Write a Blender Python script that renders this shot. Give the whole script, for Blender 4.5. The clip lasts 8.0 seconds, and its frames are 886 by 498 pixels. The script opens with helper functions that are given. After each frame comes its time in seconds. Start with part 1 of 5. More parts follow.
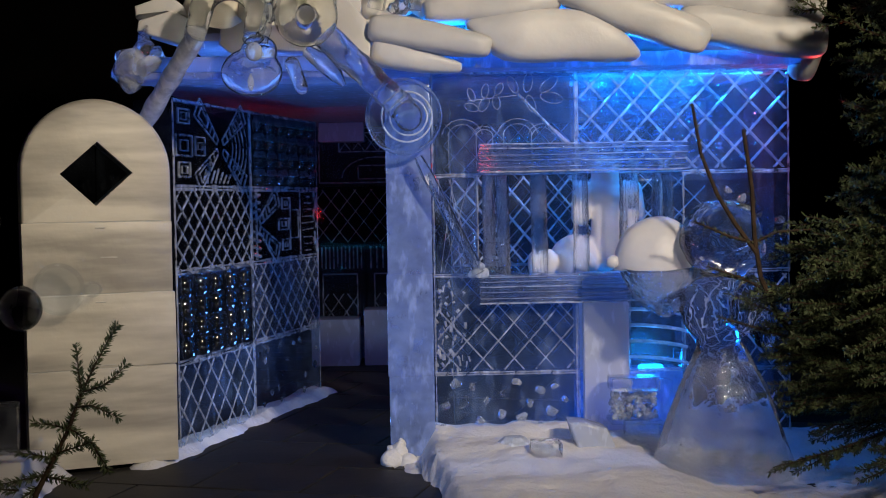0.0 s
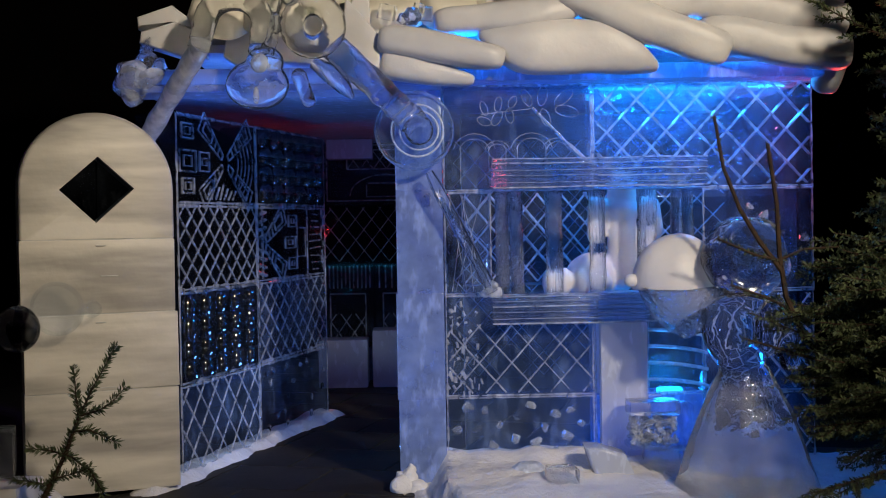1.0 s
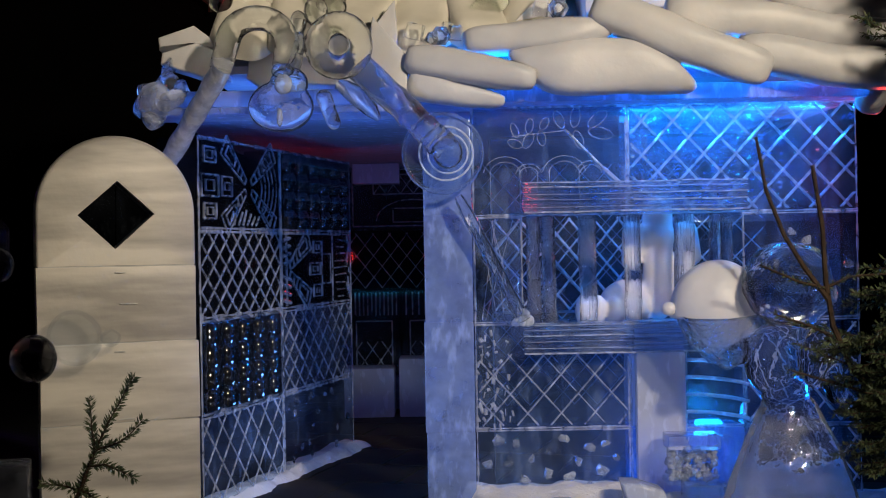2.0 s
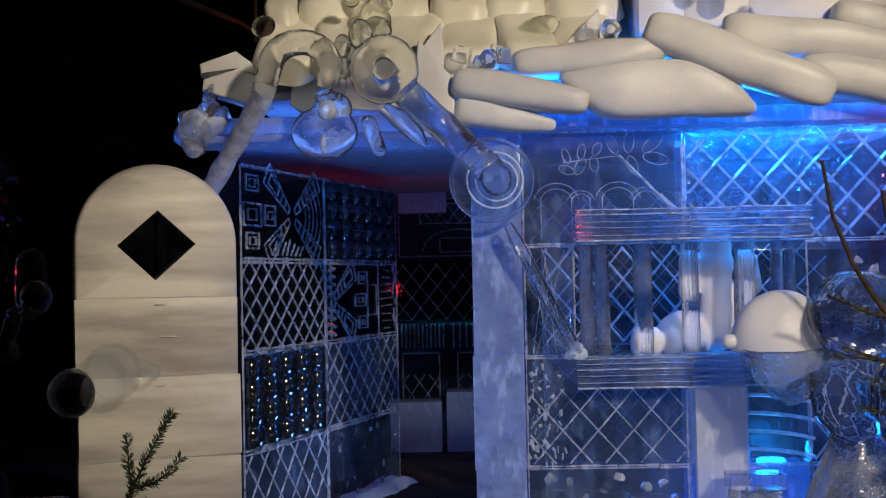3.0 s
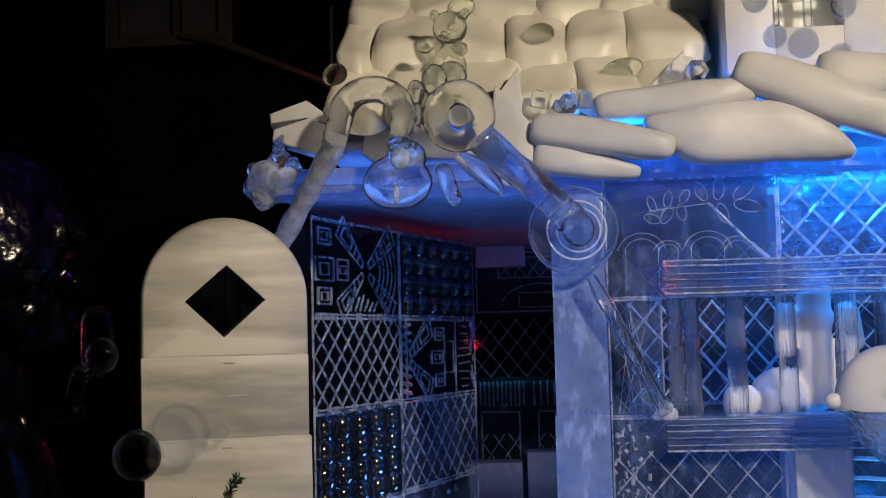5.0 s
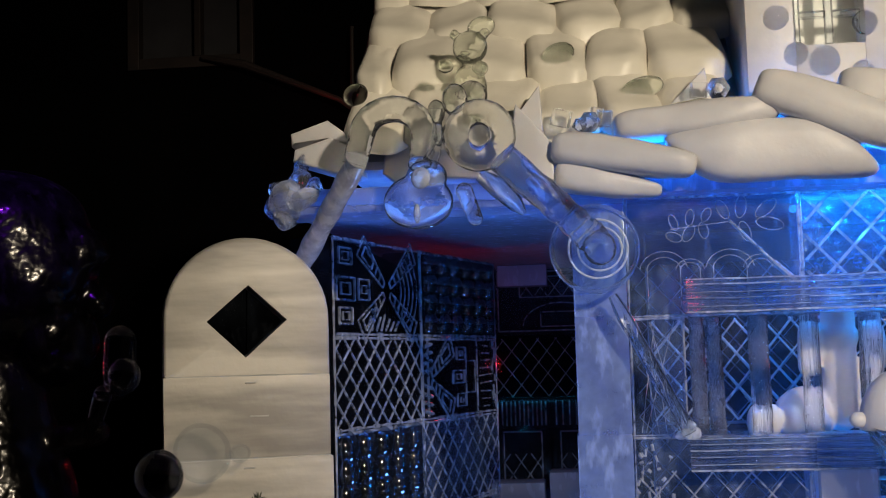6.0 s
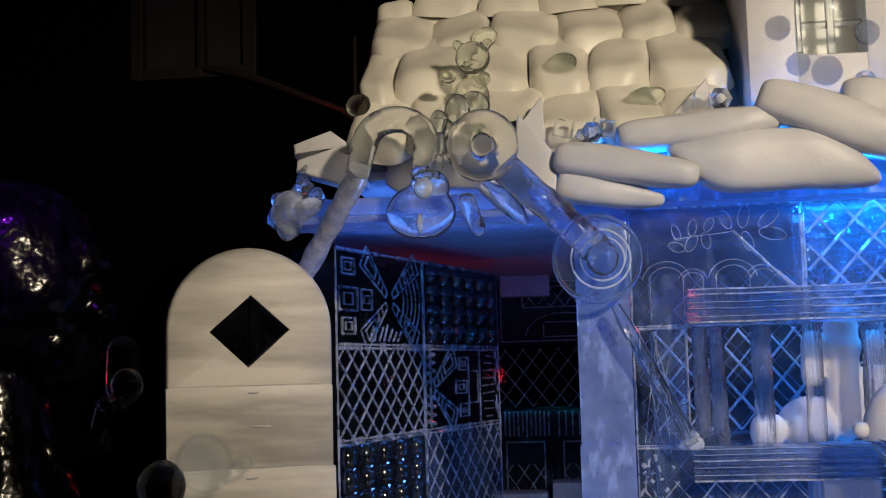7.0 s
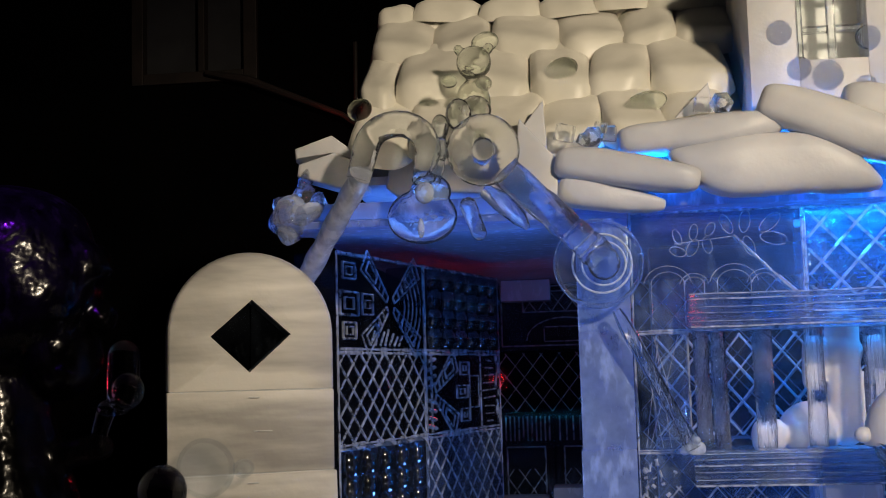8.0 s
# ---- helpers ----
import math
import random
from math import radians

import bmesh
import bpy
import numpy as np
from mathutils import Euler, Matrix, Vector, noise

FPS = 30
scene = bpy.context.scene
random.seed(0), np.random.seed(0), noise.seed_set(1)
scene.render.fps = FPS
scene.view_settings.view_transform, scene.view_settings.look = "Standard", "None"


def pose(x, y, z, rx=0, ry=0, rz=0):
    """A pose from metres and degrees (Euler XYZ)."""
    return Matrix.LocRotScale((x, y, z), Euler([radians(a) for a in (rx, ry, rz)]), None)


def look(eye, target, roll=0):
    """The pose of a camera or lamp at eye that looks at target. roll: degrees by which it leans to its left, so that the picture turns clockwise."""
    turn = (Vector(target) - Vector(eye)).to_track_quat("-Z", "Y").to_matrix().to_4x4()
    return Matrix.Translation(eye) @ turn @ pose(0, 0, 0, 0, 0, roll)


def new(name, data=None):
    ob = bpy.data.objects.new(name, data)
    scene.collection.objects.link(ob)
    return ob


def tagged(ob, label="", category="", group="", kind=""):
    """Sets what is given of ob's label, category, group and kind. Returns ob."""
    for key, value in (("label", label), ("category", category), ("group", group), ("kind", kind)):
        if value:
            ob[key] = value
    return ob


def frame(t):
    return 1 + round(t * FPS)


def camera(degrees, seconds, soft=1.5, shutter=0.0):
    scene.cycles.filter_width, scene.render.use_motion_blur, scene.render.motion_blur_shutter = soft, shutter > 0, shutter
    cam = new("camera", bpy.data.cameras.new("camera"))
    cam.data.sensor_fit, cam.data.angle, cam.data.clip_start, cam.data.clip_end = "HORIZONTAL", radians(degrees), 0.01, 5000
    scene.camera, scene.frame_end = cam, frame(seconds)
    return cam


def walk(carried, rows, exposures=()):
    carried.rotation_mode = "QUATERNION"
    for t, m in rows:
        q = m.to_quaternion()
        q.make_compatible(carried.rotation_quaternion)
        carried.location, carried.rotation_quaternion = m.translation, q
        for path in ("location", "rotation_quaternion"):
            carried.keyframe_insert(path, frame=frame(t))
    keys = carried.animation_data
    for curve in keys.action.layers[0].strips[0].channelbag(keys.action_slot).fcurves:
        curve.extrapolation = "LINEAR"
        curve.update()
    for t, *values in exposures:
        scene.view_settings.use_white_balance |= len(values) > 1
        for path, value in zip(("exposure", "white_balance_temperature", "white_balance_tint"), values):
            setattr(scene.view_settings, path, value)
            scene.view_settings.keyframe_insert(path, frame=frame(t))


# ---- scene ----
cam = camera(40.2, 8.0, 1.0)
PATH = [
    (0, (-0.187, -0.258, 1.439), (-0.127, 1.74, 1.363), -1.0),
    (0.5, (-0.187, -0.15, 1.426), (-0.13, 1.848, 1.362), -1.0),
    (1, (-0.202, -0.033, 1.42), (-0.154, 1.966, 1.378), -1.0),
    (1.5, (-0.208, 0.076, 1.423), (-0.176, 2.076, 1.401), -1.0),
    (3, (-0.227, 0.41, 1.422), (-0.297, 2.409, 1.475), -1.2),
    (3.5, (-0.227, 0.507, 1.42), (-0.338, 2.502, 1.498), -1.3),
    (4, (-0.238, 0.619, 1.42), (-0.381, 2.611, 1.524), -1.4),
    (4.5, (-0.239, 0.682, 1.42), (-0.41, 2.67, 1.547), -1.4),
    (6, (-0.238, 0.693, 1.419), (-0.469, 2.671, 1.601), -1.6),
    (6.5, (-0.236, 0.692, 1.424), (-0.47, 2.669, 1.614), -1.6),
    (7, (-0.237, 0.691, 1.418), (-0.472, 2.667, 1.617), -1.6),
    (7.5, (-0.239, 0.691, 1.422), (-0.475, 2.667, 1.624), -1.6),
    (8, (-0.242, 0.691, 1.417), (-0.477, 2.667, 1.624), -1.6),
]
walk(cam, [(t, look(eye, target, roll)) for t, eye, target, roll in PATH])

# ---- world and light ----
world = bpy.data.worlds.new("night")
scene.world = world
world.use_nodes = True
world.node_tree.nodes["Background"].inputs[0].default_value = (0.05, 0.07, 0.14, 1)
world.node_tree.nodes["Background"].inputs[1].default_value = 0.025


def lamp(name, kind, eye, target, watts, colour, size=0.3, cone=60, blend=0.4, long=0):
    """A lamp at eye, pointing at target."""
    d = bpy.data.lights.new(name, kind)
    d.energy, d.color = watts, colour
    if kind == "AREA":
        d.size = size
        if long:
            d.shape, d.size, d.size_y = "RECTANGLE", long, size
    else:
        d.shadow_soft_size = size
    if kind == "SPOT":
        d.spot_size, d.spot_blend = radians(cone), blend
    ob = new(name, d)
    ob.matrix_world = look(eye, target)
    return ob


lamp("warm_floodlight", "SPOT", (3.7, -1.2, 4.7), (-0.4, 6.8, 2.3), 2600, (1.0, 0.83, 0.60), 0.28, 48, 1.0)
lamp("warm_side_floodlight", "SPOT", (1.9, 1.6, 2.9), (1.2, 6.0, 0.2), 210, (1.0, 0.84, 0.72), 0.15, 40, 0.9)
# Unseen blue lamp added in front so the ice wall takes a blue cast.
lamp("blue_front_fill", "SPOT", (-2.8, 1.6, 0.9), (0.15, 6.5, 1.1), 290, (0.24, 0.43, 1.0), 0.3, 36, 0.9)
lamp("cyan_eave_light", "AREA", (0.9, 6.475, 2.285), (0.9, 6.3, 2.6), 20, (0.005, 0.24, 1.0), 0.04, long=2.2)
lamp("blue_room_light", "AREA", (1.2, 7.25, 2.165), (1.2, 7.2501, 0.6), 6, (0.01, 0.26, 1.0), 0.35, long=1.2)
# Unseen lamp added behind the front wall to make its ice glow blue.
lamp("blue_floor_fill", "AREA", (1.0, 6.95, 0.12), (0.7, 6.6, 1.3), 5, (0.005, 0.22, 1.0), 0.6)
# Unseen lamp added in the roof gap; it makes the ceiling slabs glow.
lamp("blue_ceiling_fill", "AREA", (-1.0, 6.95, 2.345), (-1.0, 6.9, 1.0), 7, (0.14, 0.38, 1.0), 0.5, long=1.2)
# Unseen fill from below, in place of blue light bounced onto the ceiling.
lamp("blue_passage_fill", "AREA", (-0.62, 7.3, 0.06), (-1.0, 7.3, 2.17), 9, (0.14, 0.36, 1.0), 0.35)
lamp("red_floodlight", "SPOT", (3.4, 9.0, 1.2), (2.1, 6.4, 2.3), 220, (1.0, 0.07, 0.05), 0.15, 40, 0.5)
lamp("red_room_light", "POINT", (-0.14, 10.2, 1.75), (0, 0, 0), 0.25, (1.0, 0.04, 0.03), 0.06)
lamp("cyan_wall_lamp", "AREA", (1.25, 6.87, 2.15), (1.25, 6.97, 2.12), 9, (0.01, 0.36, 1.0), 0.05, long=0.75)
lamp("cyan_lattice_lamp", "AREA", (1.36, 6.83, 2.165), (1.33, 6.5, 1.75), 18, (0.01, 0.33, 1.0), 0.03, long=1.1)
lamp("cyan_low_light", "POINT", (1.24, 6.82, 0.50), (0, 0, 0), 4.5, (0.01, 0.35, 1.0), 0.08)
lamp("red_passage_light", "POINT", (-1.18, 9.2, 1.36), (0, 0, 0), 2.5, (1.0, 0.03, 0.04), 0.05)
# Unseen red point added to tint the ridges as refracted floodlight would.
lamp("red_ridge_tint", "POINT", (0.32, 7.38, 1.75), (0, 0, 0), 0.5, (1.0, 0.05, 0.05), 0.03)
lamp("teal_room_light", "AREA", (-0.62, 10.93, 1.04), (-0.62, 11.0, 1.06), 0.09, (0.02, 0.42, 0.8), 0.02, long=0.9)
lamp("teal_low_light", "POINT", (-0.82, 10.88, 0.80), (0, 0, 0), 0.05, (0.02, 0.42, 0.8), 0.02)
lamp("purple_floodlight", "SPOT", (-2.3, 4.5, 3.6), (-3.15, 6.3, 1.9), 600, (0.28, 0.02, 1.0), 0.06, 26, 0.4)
lamp("red_low_light", "POINT", (-4.5, 5.8, 1.9), (0, 0, 0), 4.0, (1.0, 0.06, 0.05), 0.05)

# ---- materials ----


def nodes_of(name):
    m = bpy.data.materials.new(name)
    m.use_nodes = True
    t = m.node_tree
    for n in list(t.nodes):
        t.nodes.remove(n)
    return m, t, t.nodes.new("ShaderNodeOutputMaterial")


def add(t, kind, **values):
    n = t.nodes.new("ShaderNode" + kind)
    for key, v in values.items():
        n.inputs[key.replace("_", " ")].default_value = v
    return n


def cloud(t, scale, detail=4.0, lo=0.35, hi=0.65, a=0.0, b=1.0, stretch=None):
    """A noise in metres, mapped to a..b."""
    c = t.nodes.new("ShaderNodeTexCoord")
    n = add(t, "TexNoise", Scale=scale, Detail=detail)
    place = c.outputs["Object"]
    if stretch:
        fit = add(t, "Mapping", Scale=stretch)
        t.links.new(place, fit.inputs["Vector"])
        place = fit.outputs[0]
    t.links.new(place, n.inputs["Vector"])
    r = t.nodes.new("ShaderNodeMapRange")
    for i, v in enumerate((lo, hi, a, b)):
        r.inputs[i + 1].default_value = v
    t.links.new(n.outputs["Fac"], r.inputs[0])
    return r.outputs[0]


def relief(t, heights):
    """Bumps one over another: (height, strength, distance)."""
    last = None
    for h, s, d in heights:
        b = add(t, "Bump", Strength=s, Distance=d)
        t.links.new(h, b.inputs["Height"])
        if last:
            t.links.new(last, b.inputs["Normal"])
        last = b.outputs[0]
    return last


def two_tone(t, fac, a, b):
    m = t.nodes.new("ShaderNodeMix")
    m.data_type = "RGBA"
    m.inputs[6].default_value, m.inputs[7].default_value = (*a, 1), (*b, 1)
    t.links.new(fac, m.inputs[0])
    return m.outputs[2]


def solid(name, a, b, rough, scale, bumps, spec=0.5, sss=0.0, stretch=None):
    m, t, out = nodes_of(name)
    p = add(t, "BsdfPrincipled", Roughness=rough)
    p.inputs["Specular IOR Level"].default_value = spec
    if sss:
        p.inputs["Subsurface Weight"].default_value = sss
        p.inputs["Subsurface Radius"].default_value = (0.03, 0.04, 0.05)
        p.inputs["Subsurface Scale"].default_value = 1.0
    t.links.new(two_tone(t, cloud(t, scale, stretch=stretch), a, b), p.inputs["Base Color"])
    t.links.new(relief(t, [(cloud(t, s, 5, 0, 1), k, d) for s, k, d in bumps]), p.inputs["Normal"])
    t.links.new(p.outputs[0], out.inputs[0])
    return m


def ice(name, lo, hi, colour, gloss=0.06, scale=4.0, wave=0.025, tint=(0.86, 0.93, 1.0), wet=0.025):
    """Cloudy ice: clear where it is clean, milky where it holds air, with a wet gloss."""
    m, t, out = nodes_of(name)
    bump = relief(t, [(cloud(t, 5, 3, 0, 1), wave, 0.05), (cloud(t, 60, 3, 0, 1), 0.12, 0.003)])
    milk = add(t, "BsdfDiffuse", Color=(*colour, 1))
    deep = add(t, "BsdfTranslucent", Color=(*[c * 0.95 for c in colour], 1))
    clear = add(t, "BsdfTransparent", Color=(*tint, 1))
    shine = add(t, "BsdfGlossy", Roughness=gloss)
    rim = add(t, "LayerWeight", Blend=0.5)
    power = t.nodes.new("ShaderNodeMath")
    power.operation, power.inputs[1].default_value = "POWER", 4.0
    f = t.nodes.new("ShaderNodeMath")
    f.operation, f.inputs[1].default_value, f.inputs[2].default_value = "MULTIPLY_ADD", 0.5, wet
    t.links.new(rim.outputs["Facing"], power.inputs[0])
    t.links.new(power.outputs[0], f.inputs[0])
    body, both, last = (t.nodes.new("ShaderNodeMixShader") for _ in range(3))
    for n in (milk, shine, rim):
        t.links.new(bump, n.inputs["Normal"])
    body.inputs[0].default_value = 0.4
    t.links.new(milk.outputs[0], body.inputs[1])
    t.links.new(deep.outputs[0], body.inputs[2])
    flaws = t.nodes.new("ShaderNodeMath")
    flaws.operation = "ADD"
    t.links.new(cloud(t, scale, 6, 0.3, 0.7, lo, hi), flaws.inputs[0])
    t.links.new(cloud(t, 18, 8, 0.55, 0.72, 0.0, min(0.5, hi * 1.4), (1, 1, 0.4)), flaws.inputs[1])
    t.links.new(flaws.outputs[0], both.inputs[0])
    t.links.new(clear.outputs[0], both.inputs[1])
    t.links.new(body.outputs[0], both.inputs[2])
    t.links.new(f.outputs[0], last.inputs[0])
    t.links.new(both.outputs[0], last.inputs[1])
    t.links.new(shine.outputs[0], last.inputs[2])
    t.links.new(last.outputs[0], out.inputs[0])
    return m


def glass(name, rough=0.02, wave=0.3, colour=(0.96, 0.98, 1.0), scale=7, straight=0.0, milk=0.0, stretch=None, foot=None):
    """Polished ice; straight: the share of light that goes through unbent; milk: how cloudy its worst patches are; foot: (height, milk) of a cloudier lower part."""
    m, t, out = nodes_of(name)
    p = add(t, "BsdfPrincipled", Roughness=rough, IOR=1.31)
    p.inputs["Base Color"].default_value = (*colour, 1)
    p.inputs["Transmission Weight"].default_value = 1.0
    t.links.new(relief(t, [(cloud(t, scale, 3, 0, 1, stretch=stretch), wave, 0.03), (cloud(t, 45, 2, 0, 1), 0.08, 0.004)]), p.inputs["Normal"])
    last = p.outputs[0]
    if straight:
        clear = add(t, "BsdfTransparent", Color=(*colour, 1))
        mix = t.nodes.new("ShaderNodeMixShader")
        mix.inputs[0].default_value = straight
        t.links.new(last, mix.inputs[1])
        t.links.new(clear.outputs[0], mix.inputs[2])
        last = mix.outputs[0]
    if milk:
        white = add(t, "BsdfDiffuse", Color=(0.60, 0.67, 0.82, 1))
        mix = t.nodes.new("ShaderNodeMixShader")
        fac = cloud(t, 5, 5, 0.4, 0.7, 0.0, milk)
        if foot:
            split = add(t, "SeparateXYZ")
            t.links.new(t.nodes.new("ShaderNodeTexCoord").outputs["Object"], split.inputs[0])
            low = t.nodes.new("ShaderNodeMapRange")
            for i, v in enumerate((foot[0] + 0.03, foot[0] - 0.03, 0.0, 1.0)):
                low.inputs[i + 1].default_value = v
            t.links.new(split.outputs[2], low.inputs[0])
            more = t.nodes.new("ShaderNodeMath")
            more.operation = "MULTIPLY_ADD"
            t.links.new(low.outputs[0], more.inputs[0])
            t.links.new(cloud(t, 4, 6, 0.32, 0.62, foot[1] * 0.15, foot[1], (1, 1, 0.45)), more.inputs[1])
            t.links.new(fac, more.inputs[2])
            fac = more.outputs[0]
        t.links.new(fac, mix.inputs[0])
        t.links.new(last, mix.inputs[1])
        t.links.new(white.outputs[0], mix.inputs[2])
        last = mix.outputs[0]
    t.links.new(last, out.inputs[0])
    return m


SNOW = solid("packed_snow", (0.66, 0.66, 0.69), (0.52, 0.53, 0.58), 0.42, 3.0, [(2.5, 0.25, 0.06), (70, 0.12, 0.004)], 0.4, sss=0.25)
DOOR_SNOW = solid("banded_snow", (0.66, 0.64, 0.60), (0.34, 0.33, 0.32), 0.45, 1.3, [(3, 0.2, 0.06), (22, 0.08, 0.008), (70, 0.08, 0.003)], 0.4, sss=0.12, stretch=(0.9, 0.9, 5.5))
SHINGLE = solid("snow_shingle", (0.86, 0.83, 0.75), (0.66, 0.64, 0.57), 0.38, 2.2, [(6, 0.2, 0.03), (90, 0.1, 0.003)], 0.45)
DRIFT = solid("loose_snow", (0.84, 0.84, 0.84), (0.66, 0.67, 0.70), 0.75, 2.0, [(7, 0.5, 0.06), (60, 0.6, 0.012)], 0.25)
JOINT = solid("grey_frozen_slush", (0.58, 0.58, 0.58), (0.42, 0.44, 0.46), 0.6, 8.0, [(20, 0.4, 0.01)], 0.3)
STONE = solid("dark_wet_paving", (0.030, 0.028, 0.026), (0.016, 0.016, 0.017), 0.62, 2.2, [(14, 0.3, 0.01), (160, 0.4, 0.002)], 0.3)
EARTH = solid("dark_ground", (0.022, 0.021, 0.02), (0.012, 0.012, 0.013), 0.9, 0.8, [(12, 0.5, 0.02)], 0.2)
BARK = solid("spruce_bark", (0.05, 0.032, 0.02), (0.025, 0.016, 0.011), 0.85, 30, [(40, 0.6, 0.004)], 0.2)
NEEDLE = solid("spruce_needles", (0.075, 0.095, 0.04), (0.035, 0.055, 0.025), 0.6, 9, [(60, 0.1, 0.002)], 0.3)
# Near black: the night's darkness is put into the colour, against the floodlight.
NIGHT_WALL = solid("night_dark_wall", (0.0025, 0.0024, 0.0026), (0.0015, 0.0015, 0.002), 0.95, 0.9, [(12, 0.3, 0.01)], 0.02)
FRAMEPAINT = solid("weathered_window_frame", (0.03, 0.022, 0.02), (0.018, 0.015, 0.014), 0.6, 5, [(30, 0.3, 0.003)], 0.3)
CURTAIN = solid("grey_window_blind", (0.035, 0.035, 0.04), (0.02, 0.02, 0.024), 0.7, 2, [(20, 0.2, 0.004)], 0.3)
ICE_DARK = ice("clear_ice", 0.0, 0.045, (0.72, 0.80, 0.95), 0.05, 3.0)
ICE = ice("cloudy_ice", 0.0, 0.13, (0.42, 0.60, 0.97), 0.07, 3.5, 0.06)
BLACK_ICE = ice("black_clear_ice", 0.0, 0.012, (0.6, 0.7, 0.9), 0.05, 3.0, 0.05, (0.55, 0.6, 0.66))
CRUMPLED = ice("crumpled_ice", 0.02, 0.24, (0.50, 0.64, 0.97), 0.14, 9.0, 0.5, wet=0.06)
ICE_MILK = ice("milky_ice", 0.30, 0.56, (0.42, 0.56, 0.94), 0.22, 13.0, 0.3)
MATT_ICE = ice("matt_dark_ice", 0.0, 0.05, (0.50, 0.62, 0.95), 0.7, 3.0)
CEIL_ICE = ice("matt_ceiling_ice", 0.3, 0.6, (0.44, 0.56, 0.92), 0.7, 3.0)
ICE_DULL = ice("frosted_ice", 0.7, 0.92, (0.66, 0.72, 0.86), 0.16, 2.5)
CUT = ice("frosted_cut_in_ice", 0.5, 0.85, (0.82, 0.88, 0.98), 0.12, 30)
CUT_EDGE = ice("glassy_cut_in_ice", 0.25, 0.6, (0.75, 0.86, 1.0), 0.08, 30, 0.2, wet=0.12)
CUT_MID = ice("dull_cut_in_ice", 0.2, 0.55, (0.62, 0.66, 0.74), 0.12, 25)
CUT_FAINT = ice("faint_cut_in_ice", 0.18, 0.6, (0.80, 0.84, 0.92), 0.12, 25)
STUD = ice("knobbed_ice", 0.0, 0.02, (0.75, 0.8, 0.9), 0.10, 8, 0.1, (0.6, 0.65, 0.7), 0.10)
GLASS = glass("polished_ice", 0.03, 0.5, scale=12, straight=0.10, milk=0.06)
CHIP = glass("chipped_ice", 0.05, 0.6, scale=20, straight=0.2, milk=0.55)
BOWL_ICE = glass("dimpled_ice", 0.05, 0.9, scale=26, milk=0.2)
BAR_ICE = glass("streaked_ice", 0.03, 0.8, straight=0.12, milk=0.12, stretch=(6, 6, 0.25))
# Tint almost black: shade put into the ice, since the floodlight reaches it.
DEEP = ice("shaded_sculpture_ice", 0.0, 0.006, (0.5, 0.45, 0.6), 0.16, 10, 0.5, (0.10, 0.09, 0.13), 0.02)
STATUE_ICE = glass("carved_statue_ice", 0.02, 0.55, scale=6, milk=0.04, foot=(0.60, 0.20))
RIDGE_ICE = glass("ridged_ice", 0.04, 0.9, (0.85, 0.92, 1.0), straight=0.35, milk=0.12, stretch=(0.2, 5, 7))
CANE_ICE = ice("frosted_cane_ice", 0.55, 1.0, (0.86, 0.87, 0.88), 0.15, 18, 0.5, wet=0.08)
CLEAR = glass("clear_bubble_ice", 0.01, 0.25, scale=9, straight=0.15)
CUBE_ICE = glass("clean_ice", 0.02, 0.4, scale=8, milk=0.08)
LENS_ICE = glass("thin_bubble_ice", 0.02, 0.15, straight=0.86)
GLASS_ROUGH = glass("rippled_ice", 0.06, 0.5, (0.93, 0.96, 1.0), 12, straight=0.2, milk=0.08)
GEM = glass("greenish_ice_gem", 0.04, 0.35, (0.92, 0.96, 0.90), 10, straight=0.15)

# ---- mesh tools ----
WARP = Vector((3.1, 1.7, 0.4))


def part(name, bm, material, parent=None, label="", smooth=False):
    """One mesh object, under a thing or a part."""
    bmesh.ops.recalc_face_normals(bm, faces=bm.faces)
    me = bpy.data.meshes.new(name)
    bm.to_mesh(me)
    bm.free()
    me.materials.append(material)
    if smooth:
        me.polygons.foreach_set("use_smooth", [True] * len(me.polygons))
        me.set_sharp_from_angle(angle=radians(smooth if smooth is not True else 50))
    ob = new(name, me)
    if parent:
        ob.parent = parent
        if parent.type == "EMPTY":
            ob.matrix_parent_inverse = parent.matrix_basis.inverted()
    if label:
        ob["label"] = label
    return ob


def thing(name, at, label, category, group="", kind=""):
    ob = new(name)
    ob.empty_display_size = 0.1
    ob.matrix_basis = Matrix.Translation(at)
    return tagged(ob, label, category, group, kind)


def box(bm, x0, x1, y0, y1, z0, z1, bevel=0.0, rough=0.0, cuts=0, m=None):
    """A box with rounded, slightly uneven edges."""
    for v in bm.verts:
        v.tag = True
    vs = bmesh.ops.create_cube(bm, size=1, matrix=Matrix.LocRotScale(((x0 + x1) / 2, (y0 + y1) / 2, (z0 + z1) / 2), None, (x1 - x0, y1 - y0, z1 - z0)))["verts"]
    for v in vs:
        v.tag = False
    if bevel:
        bmesh.ops.bevel(bm, geom=list({e for v in vs for e in v.link_edges}), offset=bevel, segments=2, profile=0.6, affect="EDGES")
    if cuts:
        es = [e for e in bm.edges if not e.verts[0].tag and e.calc_length() > 0.08]
        bmesh.ops.subdivide_edges(bm, edges=es, cuts=cuts, use_grid_fill=True)
    vs = [v for v in bm.verts if not v.tag]
    if rough:
        for v in vs:
            v.co += noise.noise_vector(v.co * 6 + WARP) * rough
    if m:
        bmesh.ops.transform(bm, matrix=m, verts=vs)
    return vs


